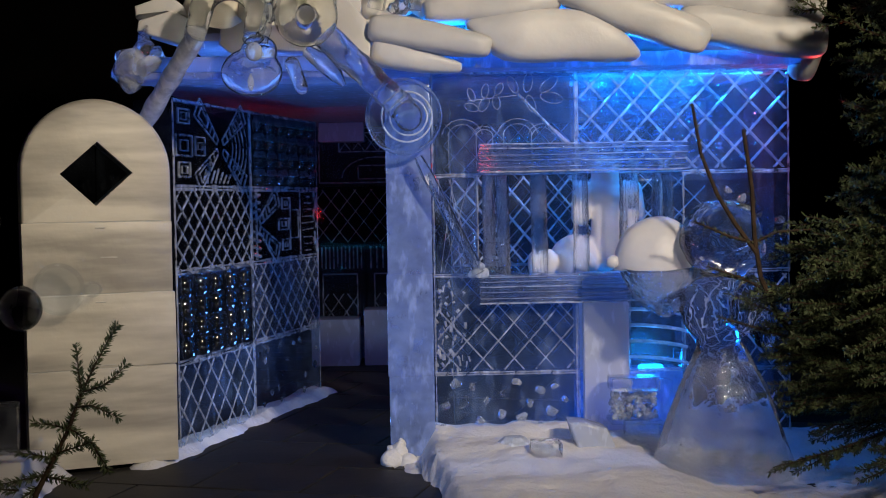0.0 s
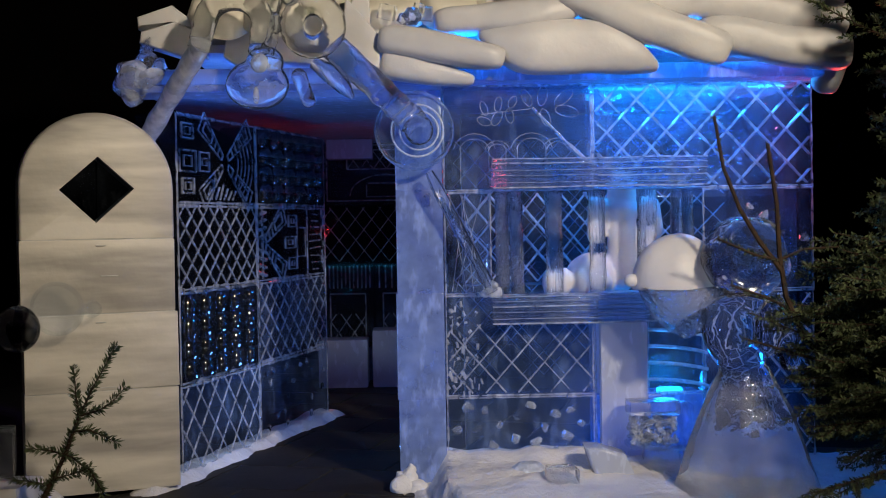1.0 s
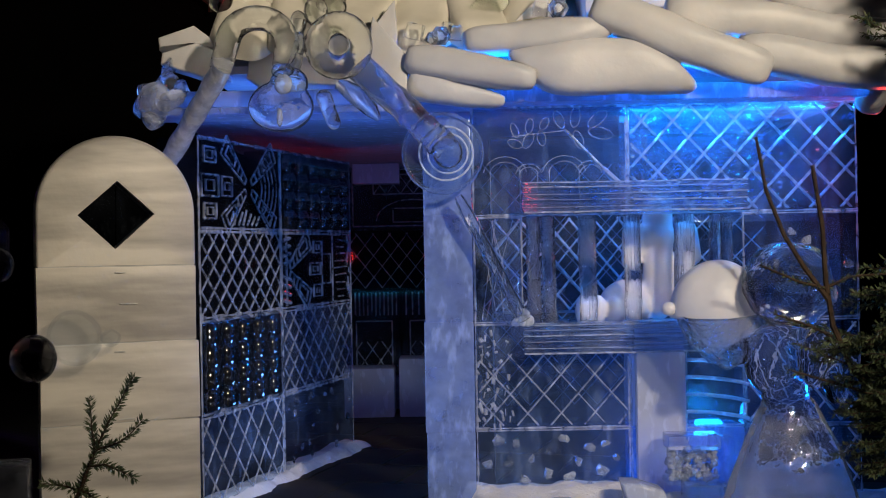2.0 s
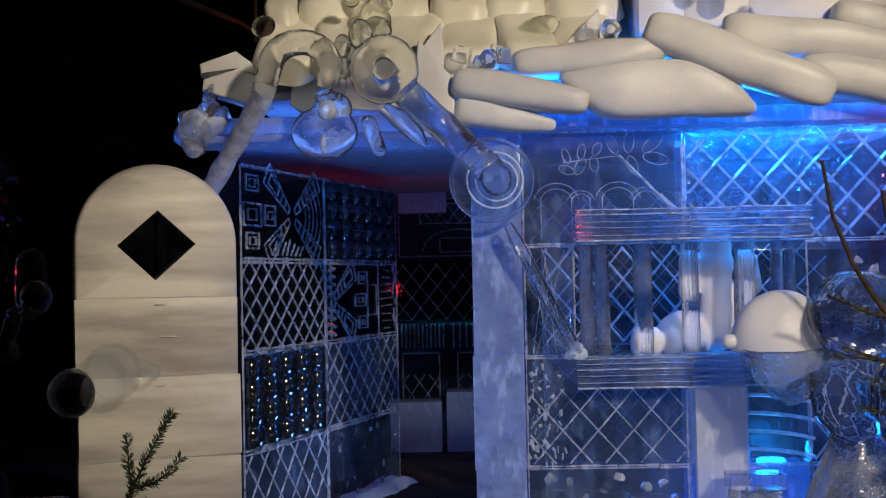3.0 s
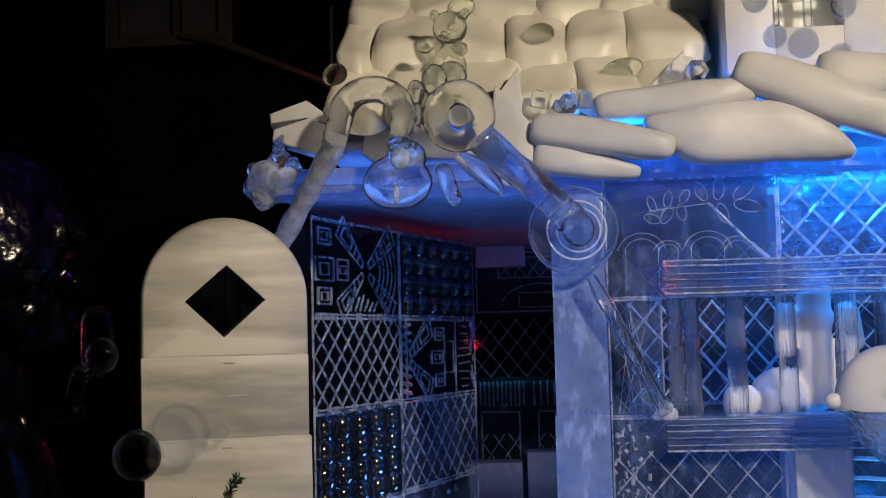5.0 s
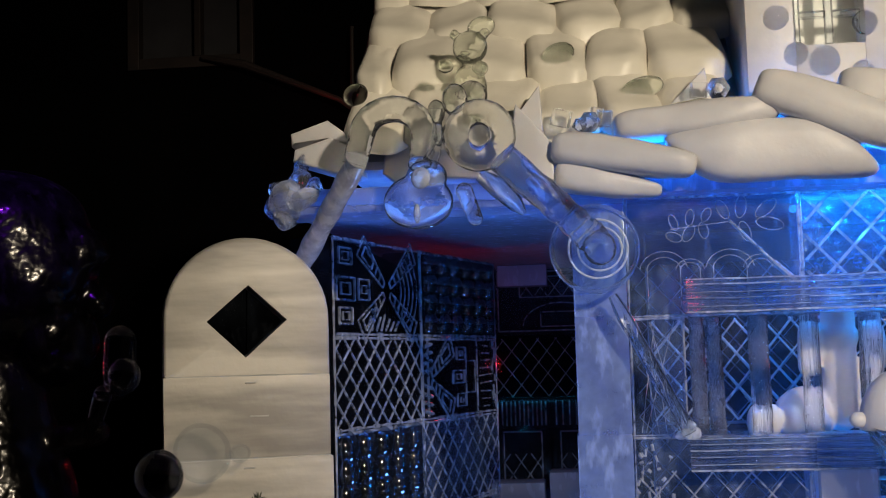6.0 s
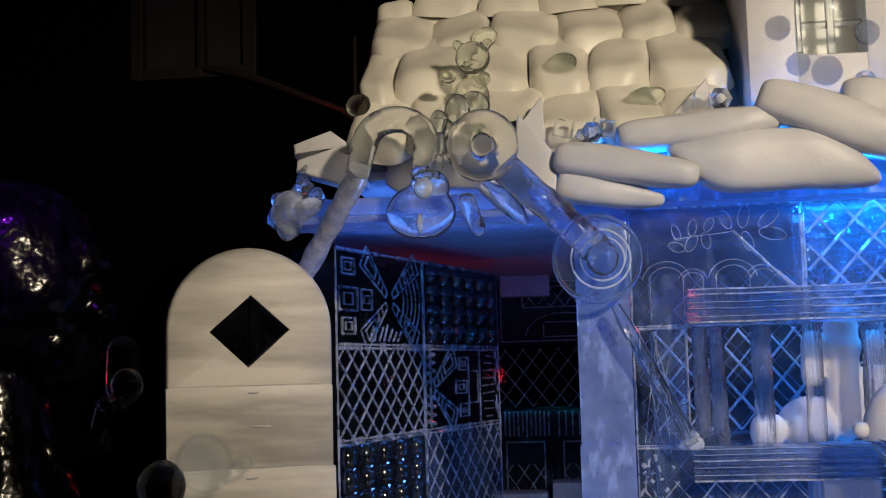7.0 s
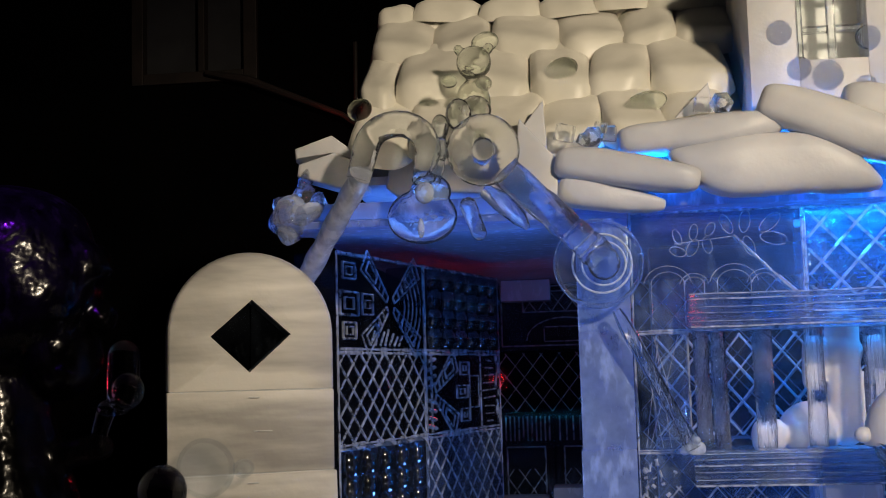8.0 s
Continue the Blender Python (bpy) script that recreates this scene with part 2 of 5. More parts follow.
def tube(bm, pts, radius, seg=14, closed=False, caps=True):
    """A round bar along points; radius is one number or one a point."""
    pts = [Vector(p) for p in pts]
    n = len(pts)
    radii = [radius] * n if isinstance(radius, (int, float)) else radius
    rings, side = [], None
    for i, p in enumerate(pts):
        a = pts[i - 1] if (i or closed) else p
        b = pts[(i + 1) % n] if (i < n - 1 or closed) else p
        d = (b - a).normalized()
        if side is None:
            side = d.orthogonal().normalized()
        side = (side - d * side.dot(d)).normalized()
        up = d.cross(side)
        rings.append([bm.verts.new(p + (side * math.cos(k * math.tau / seg) + up * math.sin(k * math.tau / seg)) * radii[i]) for k in range(seg)])
    for i in range(n if closed else n - 1):
        a, b = rings[i], rings[(i + 1) % n]
        for k in range(seg):
            bm.faces.new((a[k], a[(k + 1) % seg], b[(k + 1) % seg], b[k]))
    if caps and not closed:
        bm.faces.new(rings[0])
        bm.faces.new(rings[-1])


def capsule(bm, a, b, r, seg=16, r2=None):
    """A bar with round ends."""
    a, b = Vector(a), Vector(b)
    d = (b - a).normalized()
    r2 = r if r2 is None else r2
    pts, rad = [], []
    for k in range(6):
        w = math.pi / 2 * k / 5
        pts.append(a - d * r * math.cos(w)), rad.append(max(0.002, r * math.sin(w)))
    for k in range(1, 7):
        s = k / 7
        pts.append(a.lerp(b, s)), rad.append(r + (r2 - r) * s)
    for k in range(6):
        w = math.pi / 2 * (1 - k / 5)
        pts.append(b + d * r2 * math.cos(w)), rad.append(max(0.002, r2 * math.sin(w)))
    tube(bm, pts, rad, seg)


def ball(bm, at, r, u=20, v=12, turn=None, warp=0.0, freq=4.0):
    r = (r, r, r) if isinstance(r, (int, float)) else r
    m = Matrix.LocRotScale(at, Euler([radians(a) for a in turn]) if turn else None, r)
    vs = bmesh.ops.create_uvsphere(bm, u_segments=u, v_segments=v, radius=1, matrix=m)["verts"]
    if warp:
        for p in vs:
            p.co += noise.noise_vector(p.co * freq + WARP) * warp
    return vs


def ring(bm, at, big, small, tilt=(90, 0, 0), start=0, end=360, n=32, seg=14):
    m = Matrix.Translation(at) @ Euler([radians(a) for a in tilt]).to_matrix().to_4x4()
    full = end - start >= 360
    k = n if full else n + 1
    pts = [m @ Vector((big * math.cos(radians(start + (end - start) * i / n)), big * math.sin(radians(start + (end - start) * i / n)), 0)) for i in range(k)]
    tube(bm, pts, small, seg, closed=full)


def lathe(bm, at, profile, seg=32, squash=1.0, warp=0.0):
    """A turned form about the vertical: (radius, height) from the foot up."""
    rings = []
    for r, z in profile:
        row = []
        for k in range(seg):
            a = math.tau * k / seg
            p = Vector((at[0] + r * math.cos(a), at[1] + r * math.sin(a) * squash, at[2] + z))
            row.append(bm.verts.new(p + noise.noise_vector(p * 5 + WARP) * warp))
        rings.append(row)
    for a, b in zip(rings, rings[1:]):
        for k in range(seg):
            bm.faces.new((a[k], a[(k + 1) % seg], b[(k + 1) % seg], b[k]))
    bm.faces.new(rings[0])
    bm.faces.new(rings[-1])


def prism(bm, outline, y0, y1, bevel=0.0):
    """A flat outline in x and z, thick from y0 to y1."""
    a = [bm.verts.new((x, y0, z)) for x, z in outline]
    b = [bm.verts.new((x, y1, z)) for x, z in outline]
    n = len(a)
    fs = [bm.faces.new(a), bm.faces.new(list(reversed(b)))]
    for k in range(n):
        fs.append(bm.faces.new((a[k], b[k], b[(k + 1) % n], a[(k + 1) % n])))
    if bevel:
        bmesh.ops.bevel(bm, geom=[e for f in fs[:2] for e in f.edges], offset=bevel, segments=3 if bevel < 0.05 else 6, profile=0.5, affect="EDGES")


def pillow(bm, a, b, high, deep, seg=18, pinch=0.9, warp=0.012, taper=1.0):
    """A long slab of snow with rounded ends, from a to b."""
    a, b = Vector(a), Vector(b)
    d = b - a
    ln = d.length
    m = Matrix.Translation((a + b) / 2) @ d.to_track_quat("X", "Z").to_matrix().to_4x4()
    for v in bm.verts:
        v.tag = True
    vs = bmesh.ops.create_cube(bm, size=1)["verts"]
    for v in vs:
        v.tag = False
    bmesh.ops.subdivide_edges(bm, edges=list({e for v in vs for e in v.link_edges}), cuts=9, use_grid_fill=True)
    vs = [v for v in bm.verts if not v.tag]
    for v in vs:
        p = v.co * 2
        # superellipsoid
        e = 3.0
        n = (abs(p.x) ** 5 + (abs(p.y) ** e + abs(p.z) ** e) ** (5 / e)) ** (1 / 5)
        p = p / n if n else p
        grow = 1 - (1 - taper) * (p.x + 1) / 2
        q = m @ Vector((p.x * ln / 2, p.y * deep / 2 * grow, p.z * high / 2 * grow))
        v.co = q + noise.noise_vector(q * 3 + WARP) * warp * 2.2 + noise.noise_vector(q * 11 + WARP) * warp * 0.3
    return vs


def bar(bm, a, b, w, out=0.006, inn=0.002):
    """A cut line on a wall face: a low ridge from a to b in x and z, proud of y = 0."""
    a, b = Vector((a[0], 0, a[1])), Vector((b[0], 0, b[1]))
    d = (b - a)
    if d.length < 0.01:
        return
    s = Vector((-d.z, 0, d.x)).normalized() * w / 2
    low = [bm.verts.new(p + q + Vector((0, inn, 0))) for p, q in ((a, s), (b, s), (b, -s), (a, -s))]
    top = [bm.verts.new(p + q * 0.4 + Vector((0, -out, 0))) for p, q in ((a, s), (b, s), (b, -s), (a, -s))]
    bm.faces.new(top)
    for k in range(4):
        bm.faces.new((low[k], low[(k + 1) % 4], top[(k + 1) % 4], top[k]))


def clip(p, d, x0, x1, z0, z1):
    """The stretch of the line p + s d inside a rectangle."""
    lo, hi = -1e9, 1e9
    for o, v, a, b in ((p[0], d[0], x0, x1), (p[1], d[1], z0, z1)):
        s, e = sorted(((a - o) / v, (b - o) / v))
        lo, hi = max(lo, s), min(hi, e)
    return ((p[0] + lo * d[0], p[1] + lo * d[1]), (p[0] + hi * d[0], p[1] + hi * d[1])) if hi > lo else None


def lattice(bm, x0, x1, z0, z1, wide, high, w=0.012, out=0.006, dx=0.0, node=None, double=0.0):
    """Crossing slanted cuts, of diamonds so wide and high, through a node; double: the gap between the two lips of each cut."""
    ox, oz = node or (x0 + dx, z0)
    for sgn in (1, -1):
        k = -40
        while k < 40:
            got = clip((ox + k * wide, oz), (wide, sgn * high), x0, x1, z0, z1)
            if got:
                j = random.uniform(-0.004, 0.004)
                for lip in ((-double / 2, double / 2) if double else (0.0,)):
                    bar(bm, (got[0][0] + j + lip, got[0][1]), (got[1][0] + j + lip, got[1][1]), w * random.uniform(0.8, 1.25), out)
            k += 1


def loop(bm, at, rx, rz, w=0.01, n=14, start=0, end=360, turn=0, out=0.006):
    c, s = math.cos(radians(turn)), math.sin(radians(turn))
    pts = []
    for k in range(n + 1):
        a = radians(start + (end - start) * k / n)
        x, z = rx * math.cos(a), rz * math.sin(a)
        pts.append((at[0] + x * c - z * s, at[1] + x * s + z * c))
    for a, b in zip(pts, pts[1:]):
        bar(bm, a, b, w, out)


def frame_cut(bm, x0, x1, z0, z1, w=0.01, out=0.006):
    for a, b in (((x0, z0), (x1, z0)), ((x1, z0), (x1, z1)), ((x1, z1), (x0, z1)), ((x0, z1), (x0, z0))):
        bar(bm, a, b, w, out)


def studs(bm, x0, x1, z0, z1, nx, nz, r, out=0.05):
    """Rows of pointed knobs."""
    for i in range(nx):
        for k in range(nz):
            x, z = x0 + (i + 0.5) * (x1 - x0) / nx, z0 + (k + 0.5) * (z1 - z0) / nz
            ball(bm, (x, 0.01, z), (r, out, r * 1.05), 12, 8)


def chips(bm, spots, size=0.03):
    """Rough chiselled pits, cut proud of the face."""
    for x, z in spots:
        s = size * random.uniform(0.75, 1.3)
        vs = bmesh.ops.create_icosphere(bm, subdivisions=1, radius=s, matrix=Matrix.LocRotScale((x, 0.0, z), Euler([random.uniform(0, 6) for _ in range(3)]), (1, 0.8, random.uniform(0.8, 1.4))))["verts"]
        for v in vs:
            v.co += Vector((random.uniform(-0.35, 0.35), 0, random.uniform(-0.35, 0.35))) * s
            v.co.y = v.co.y * 0.5

# ---- ground ----
bm = bmesh.new()
bmesh.ops.create_grid(bm, x_segments=40, y_segments=40, size=150, matrix=Matrix.Translation((0, 60, -0.012)))
tagged(part("ground", bm, EARTH), "dark bare trodden ground at night", "ground", kind="structure")

pavement = thing("pavement", (-0.8, 6, 0), "dark wet paving slabs before and inside the doorway", "pavement", kind="structure")
slab_mesh = None
for i in range(9):
    for k in range(15):
        m = Matrix.Translation((-0.7, 6.3, 0)) @ pose(0, 0, 0, 0, 0, -17) @ pose(-2.6 + i * 0.6 + (k % 2) * 0.3, -2.6 + k * 0.6, 0.0)
        if slab_mesh is None:
            bm = bmesh.new()
            box(bm, -0.294, 0.294, -0.294, 0.294, -0.05, 0.0, 0.006)
            first = part("paving_slab", bm, STONE, pavement)
            slab_mesh = first.data
            ob = first
        else:
            ob = new("paving_slab", slab_mesh)
            ob.parent = pavement
            ob.matrix_parent_inverse = pavement.matrix_basis.inverted()
        ob.matrix_basis = m @ pose(0, 0, random.uniform(-0.003, 0.001), random.uniform(-0.25, 0.25), random.uniform(-0.25, 0.25), 0)


def drift(name, x0, x1, y0, y1, height, label, nx=60, ny=50):
    """Heaped snow: height(x, y) over the ground, closed down to the ground at its rim."""
    bm = bmesh.new()
    rows = []
    for j in range(ny + 1):
        row = []
        for i in range(nx + 1):
            x, y = x0 + (x1 - x0) * i / nx, y0 + (y1 - y0) * j / ny
            z = height(x, y)
            z += noise.noise(Vector((x * 4, y * 4, 1))) * 0.018 + noise.noise(Vector((x * 19, y * 19, 5))) * 0.014
            if i in (0, nx) or j in (0, ny):
                z = -0.03
            row.append(bm.verts.new((x, y, z)))
        rows.append(row)
    for a, b in zip(rows, rows[1:]):
        for i in range(nx):
            bm.faces.new((a[i], a[i + 1], b[i + 1], b[i]))
    ob = part(name, bm, DRIFT, smooth=70)
    return tagged(ob, label, "snow", kind="stuff")


def ramp(v, a, b):
    s = min(1, max(0, (v - a) / (b - a)))
    return s * s * (3 - 2 * s)


def front_height(x, y):
    left = -0.13 + 0.10 * (6.3 - y) + 0.02 * math.sin(9 * y)
    return -0.03 + 0.14 * ramp(x, left, left + 0.07) * ramp(y, 4.4, 4.6) + 0.05 * ramp(y, 5.7, 6.6) + 0.07 * ramp(y, 6.28, 6.5) * max(0.0, 0.4 + noise.noise(Vector((x * 5, 0, 8)))) * (1 - ramp(x, 0.75, 1.0)) - 0.10 * ramp(x, 0.9, 1.5) * (1 - 0.6 * ramp(y, 6.0, 6.4))


drift("snow_bed", -0.25, 4.2, 4.3, 6.62, front_height, "trodden greyish snow heaped before the ice wall", 110, 70)

A, B = Vector((-1.52, 6.76, 0)), Vector((-0.86, 9.0, 0))
ALONG = (B - A).normalized()
OUT = Vector((ALONG.y, -ALONG.x, 0))


def wall_foot(x, y):
    p = Vector((x, y, 0)) - A
    s, o = p.dot(ALONG), p.dot(OUT)
    edge = 0.06 + 0.05 * noise.noise(Vector((s * 5, 0, 3))) + 0.05 * ramp(s, 1.4, 2.3)
    inside = ramp(s, -0.5, -0.2) * (1 - ramp(s, 2.38, 2.46)) * ramp(o, -0.2, -0.1)
    return -0.03 + 0.08 * inside * (1 - ramp(o, edge - 0.08, edge + 0.05))


drift("snow_ridge", -1.95, -0.6, 6.1, 9.3, wall_foot, "ridge of scraped snow along the foot of the ice wall", 60, 110)
drift("snow_heap", -3.6, -1.95, 4.6, 6.35, lambda x, y: -0.03 + 0.13 * ramp(-x, 1.98, 2.15) * ramp(y, 5.2, 5.7) + 0.05 * math.sin(3 * x) * ramp(-x, 2.0, 2.4), "white snow heap beside the snow door", 40, 40)

# ---- ice walls ----


def ice_wall(name, m, label, blocks, thick=0.25, rim=0.0):
    """A wall of ice blocks: (x0, x1, z0, z1, material, cutter or None, cut material)."""
    wall = thing(name, m.translation, label, "wall", kind="structure")
    for x0, x1, z0, z1, material, cutter, cutmat in blocks:
        bm = bmesh.new()
        box(bm, x0 + 0.004, x1 - 0.004, random.uniform(-0.006, 0.0) + 0.004, thick, z0 + 0.003, z1 - 0.003, 0.012, 0.004)
        bm.transform(m)
        block = part("ice_block", bm, material, wall)
        if cutter:
            bm = bmesh.new()
            cutter(bm, x0 + 0.02, x1 - 0.02, z0 + 0.02, z1 - 0.02)
            bm.transform(m)
            part("carving", bm, cutmat or CUT, block, "frosted white lines carved into the ice", smooth=40)
        if rim:
            bm = bmesh.new()
            for a, b in (((x0, z0), (x1, z0)), ((x1, z0), (x1, z1)), ((x1, z1), (x0, z1)), ((x0, z1), (x0, z0))):
                p, n = (Vector((*a, 0)), max(3, int(math.dist(a, b) / 0.07)))
                step = (Vector((*b, 0)) - p) / n
                inw = Vector((-step.y, step.x, 0)).normalized() * rim * 0.5
                for k in range(n):
                    q = p + step * k + inw
                    e = q + step
                    bar(bm, (q.x, q.y), (e.x, e.y), rim * random.uniform(0.5, 1.3), 0.003)
            bm.transform(m)
            part("block_edge", bm, CUT_FAINT, block, "frosted worn edges of the block")
    return wall


def cut_diamonds(wide, high, w=0.011, dx=0.0, out=0.006):
    return lambda bm, x0, x1, z0, z1: lattice(bm, x0, x1, z0, z1, wide, high, w, out, dx)


def cut_studs(nx, nz, r, out=0.05):
    return lambda bm, x0, x1, z0, z1: studs(bm, x0, x1, z0, z1, nx, nz, r, out)


def cut_chips(n, size=0.028):
    def go(bm, x0, x1, z0, z1):
        spots = []
        for _ in range(400):
            p = (random.uniform(x0 + 0.03, x1 - 0.03), random.uniform(z0 + 0.03, z1 - 0.03))
            if all(math.dist(p, q) > 0.085 for q in spots) and len(spots) < n:
                spots.append(p)
        chips(bm, spots, size)
    return go


def trapeze(bm, c, e, near, far, w=0.009, out=0.008):
    """An arm that widens from c to e, outlined, with an inner frame."""
    c, e = Vector(c), Vector(e)
    s = Vector((e.y - c.y, c.x - e.x)).normalized()
    for f0, f1, g in ((0.12, 1.0, 1.0), (0.55, 0.88, 0.55)):
        a, b = c.lerp(e, f0), c.lerp(e, f1)
        na, nb = (near + (far - near) * f0) * g, (near + (far - near) * f1) * g
        four = (a + s * na, b + s * nb, b - s * nb, a - s * na)
        for p, q in zip(four, four[1:] + four[:1]):
            bar(bm, p, q, w, out)
    for f in (0.28, 0.42):
        p, h = c.lerp(e, f), near + (far - near) * f
        bar(bm, p + s * h, p - s * h, w, out)


def cut_fan(bm, x0, x1, z0, z1):
    """Small deep squares, a crossed pair of widening arms and rings of arcs."""
    w, h = x1 - x0, z1 - z0
    for z, big in ((0.06, 0.8), (0.36, 1.15), (0.72, 0.8)):
        z = z0 + h * z
        for g, thick in ((1.0, 0.016), (0.5, 0.010)):
            cx, cz, hw, hh = x0 + w * 0.11, z + h * 0.12, w * 0.085 * g * big, h * 0.11 * g * big
            frame_cut(bm, cx - hw, cx + hw, cz - hh, cz + hh, thick, 0.01)
    frame_cut(bm, x0 + w * 0.25, x0 + w * 0.37, z0 + h * 0.37, z0 + h * 0.60, 0.012, 0.01)
    frame_cut(bm, x0 + w * 0.28, x0 + w * 0.34, z0 + h * 0.44, z0 + h * 0.53, 0.008, 0.01)
    c = (x0 + w * 0.58, z0 + h * 0.5)
    for dx, dz in ((-0.30, 0.48), (0.34, 0.48), (-0.30, -0.48), (0.34, -0.48)):
        trapeze(bm, c, (c[0] + dx * w, c[1] + dz * h), 0.012, 0.068)
    for k in range(7):
        x = c[0] - w * (0.24 - 0.055 * k)
        bar(bm, (x, z0 + 0.01), (x + w * 0.05, z0 + h * random.uniform(0.12, 0.3)), 0.014, 0.008)
    for r in (0.14, 0.18, 0.22, 0.26, 0.30):
        loop(bm, c, r * 1.35, r, 0.010, 12, -44, 44)


def cut_bow(bm, x0, x1, z0, z1):
    """Two widening arms, small frames and a ruled panel."""
    w, h = x1 - x0, z1 - z0
    c = (x0 + w * 0.06, z0 + h * 0.5)
    for sgn in (1, -1):
        trapeze(bm, c, (x0 + w * 0.36, c[1] + sgn * h * 0.44), 0.015, 0.075, 0.012)
        for k in range(4):
            z = c[1] + sgn * h * (0.08 + 0.11 * k)
            bar(bm, (x0 + 0.004, z), (x0 + w * 0.10, z + sgn * 0.02), 0.026, 0.010)
    bar(bm, (x0 + w * 0.05, z0), (x0 + w * 0.05, z1), 0.02, 0.008)
    for k, (a, b) in enumerate(((0.42, 0.54), (0.37, 0.52), (0.42, 0.54))):
        z = z0 + h * (0.1 + 0.32 * k)
        frame_cut(bm, x0 + w * a, x0 + w * b, z, z + h * 0.17, 0.012, 0.01)
        frame_cut(bm, x0 + w * (a + 0.04), x0 + w * (b - 0.04), z + h * 0.05, z + h * 0.12, 0.009, 0.01)
    frame_cut(bm, x0 + w * 0.55, x0 + w * 0.68, z0 + h * 0.28, z0 + h * 0.72, 0.012)
    bar(bm, (x0 + w * 0.71, z0), (x0 + w * 0.71, z1), 0.014)
    for k in range(9):
        z = z0 + h * (0.06 + 0.11 * k)
        half = 0.04 + 0.06 * (1 - abs(k - 4) / 4)
        bar(bm, (x0 + w * (0.84 - half), z), (x0 + w * (0.84 + half), z + random.uniform(-0.01, 0.01)), 0.012)
    for _ in range(26):
        z = random.uniform(z0, z1)
        x = random.uniform(x0 + w * 0.94, x1)
        bar(bm, (x, z), (x + random.uniform(-0.015, 0.015), min(z1, z + 0.05)), 0.014, 0.008)


def cut_flowers(bm, x0, x1, z0, z1):
    """Loops of petals on a bent stem, and round-headed arches below."""
    w, h = x1 - x0, z1 - z0
    for cx, cz, rx, rz, turn in ((0.85, 0.76, 0.065, 0.030, -12), (0.83, 0.90, 0.062, 0.028, 40), (0.68, 0.92, 0.055, 0.026, 80), (0.57, 0.90, 0.05, 0.024, 115),
                                 (0.70, 0.70, 0.05, 0.024, -70), (0.45, 0.72, 0.04, 0.022, -80), (0.36, 0.70, 0.045, 0.024, -120), (0.27, 0.67, 0.04, 0.022, 160),
                                 (0.27, 0.80, 0.04, 0.018, 110), (0.37, 0.84, 0.04, 0.02, 80), (0.47, 0.86, 0.035, 0.02, 60)):
        loop(bm, (x0 + w * cx, z0 + h * cz), rx, rz, 0.006, 12, 0, 360, turn)
    bar(bm, (x0 + w * 0.61, z0 + h * 0.80), (x0 + w * 0.86, z0 + h * 0.42), 0.017, 0.014)
    bar(bm, (x0 + w * 0.86, z0 + h * 0.42), (x1 - 0.012, z0 + h * 0.25), 0.03, 0.018)
    bar(bm, (x0 + w * 0.25, z0 + h * 0.74), (x0 + w * 0.6, z0 + h * 0.79), 0.007)
    for cx, r in ((0.2, 0.10), (0.36, 0.06), (0.6, 0.10), (0.78, 0.07)):
        for g in (1.0, 0.72):
            loop(bm, (x0 + w * cx, z0 + h * 0.36), r * 1.15 * g, r * g, 0.006, 10, 10, 170)
    for cx in (0.1, 0.3, 0.42, 0.5, 0.7):
        bar(bm, (x0 + w * cx, z0 + 0.02), (x0 + w * cx, z0 + h * 0.4), 0.005)


def cut_crazed(bm, x0, x1, z0, z1):
    """Chipped frost on the left of a lattice."""
    lattice(bm, x0, x1, z0, z1 - 0.14, 0.177, 0.20, 0.009, 0.007, 0, (0.319, 0.856))
    for _ in range(60):
        p = (x0 + 0.17 * random.random() ** 1.5, random.uniform(z0, z1))
        a = random.uniform(0, 6)
        bar(bm, p, (p[0] + 0.018 * math.cos(a), p[1] + 0.035 * math.sin(a)), random.uniform(0.004, 0.02), 0.004)


def cut_maze(bm, x0, x1, z0, z1):
    """Nested frames with slanted hatching."""
    w, h = x1 - x0, z1 - z0
    frame_cut(bm, x0 + w * 0.04, x1 - w * 0.04, z0 + h * 0.04, z1 - h * 0.06, 0.014)
    frame_cut(bm, x0 + w * 0.2, x1 - w * 0.2, z0 + h * 0.55, z1 - h * 0.14, 0.012)
    lattice(bm, x0 + w * 0.2, x1 - w * 0.2, z0 + h * 0.55, z1 - h * 0.14, 0.12, 0.16, 0.009)
    frame_cut(bm, x0 + w * 0.35, x1 - w * 0.35, z0 + h * 0.1, z0 + h * 0.32, 0.012)
    loop(bm, (x0 + w * 0.5, z0 + h * 0.12), w * 0.28, h * 0.34, 0.012, 12, 0, 180)


def cut_columns(bm, x0, x1, z0, z1):
    for k in range(12):
        x = x0 + (x1 - x0) * (k + 0.5) / 12
        bar(bm, (x, z0 + (z1 - z0) * 0.72), (x, z1), 0.014)
    frame_cut(bm, x0 + 0.06, x1 - 0.06, z0 + 0.02, z0 + (z1 - z0) * 0.65, 0.014)
    lattice(bm, x0 + 0.06, x1 - 0.06, z0 + 0.02, z0 + (z1 - z0) * 0.4, 0.14, 0.2, 0.01)


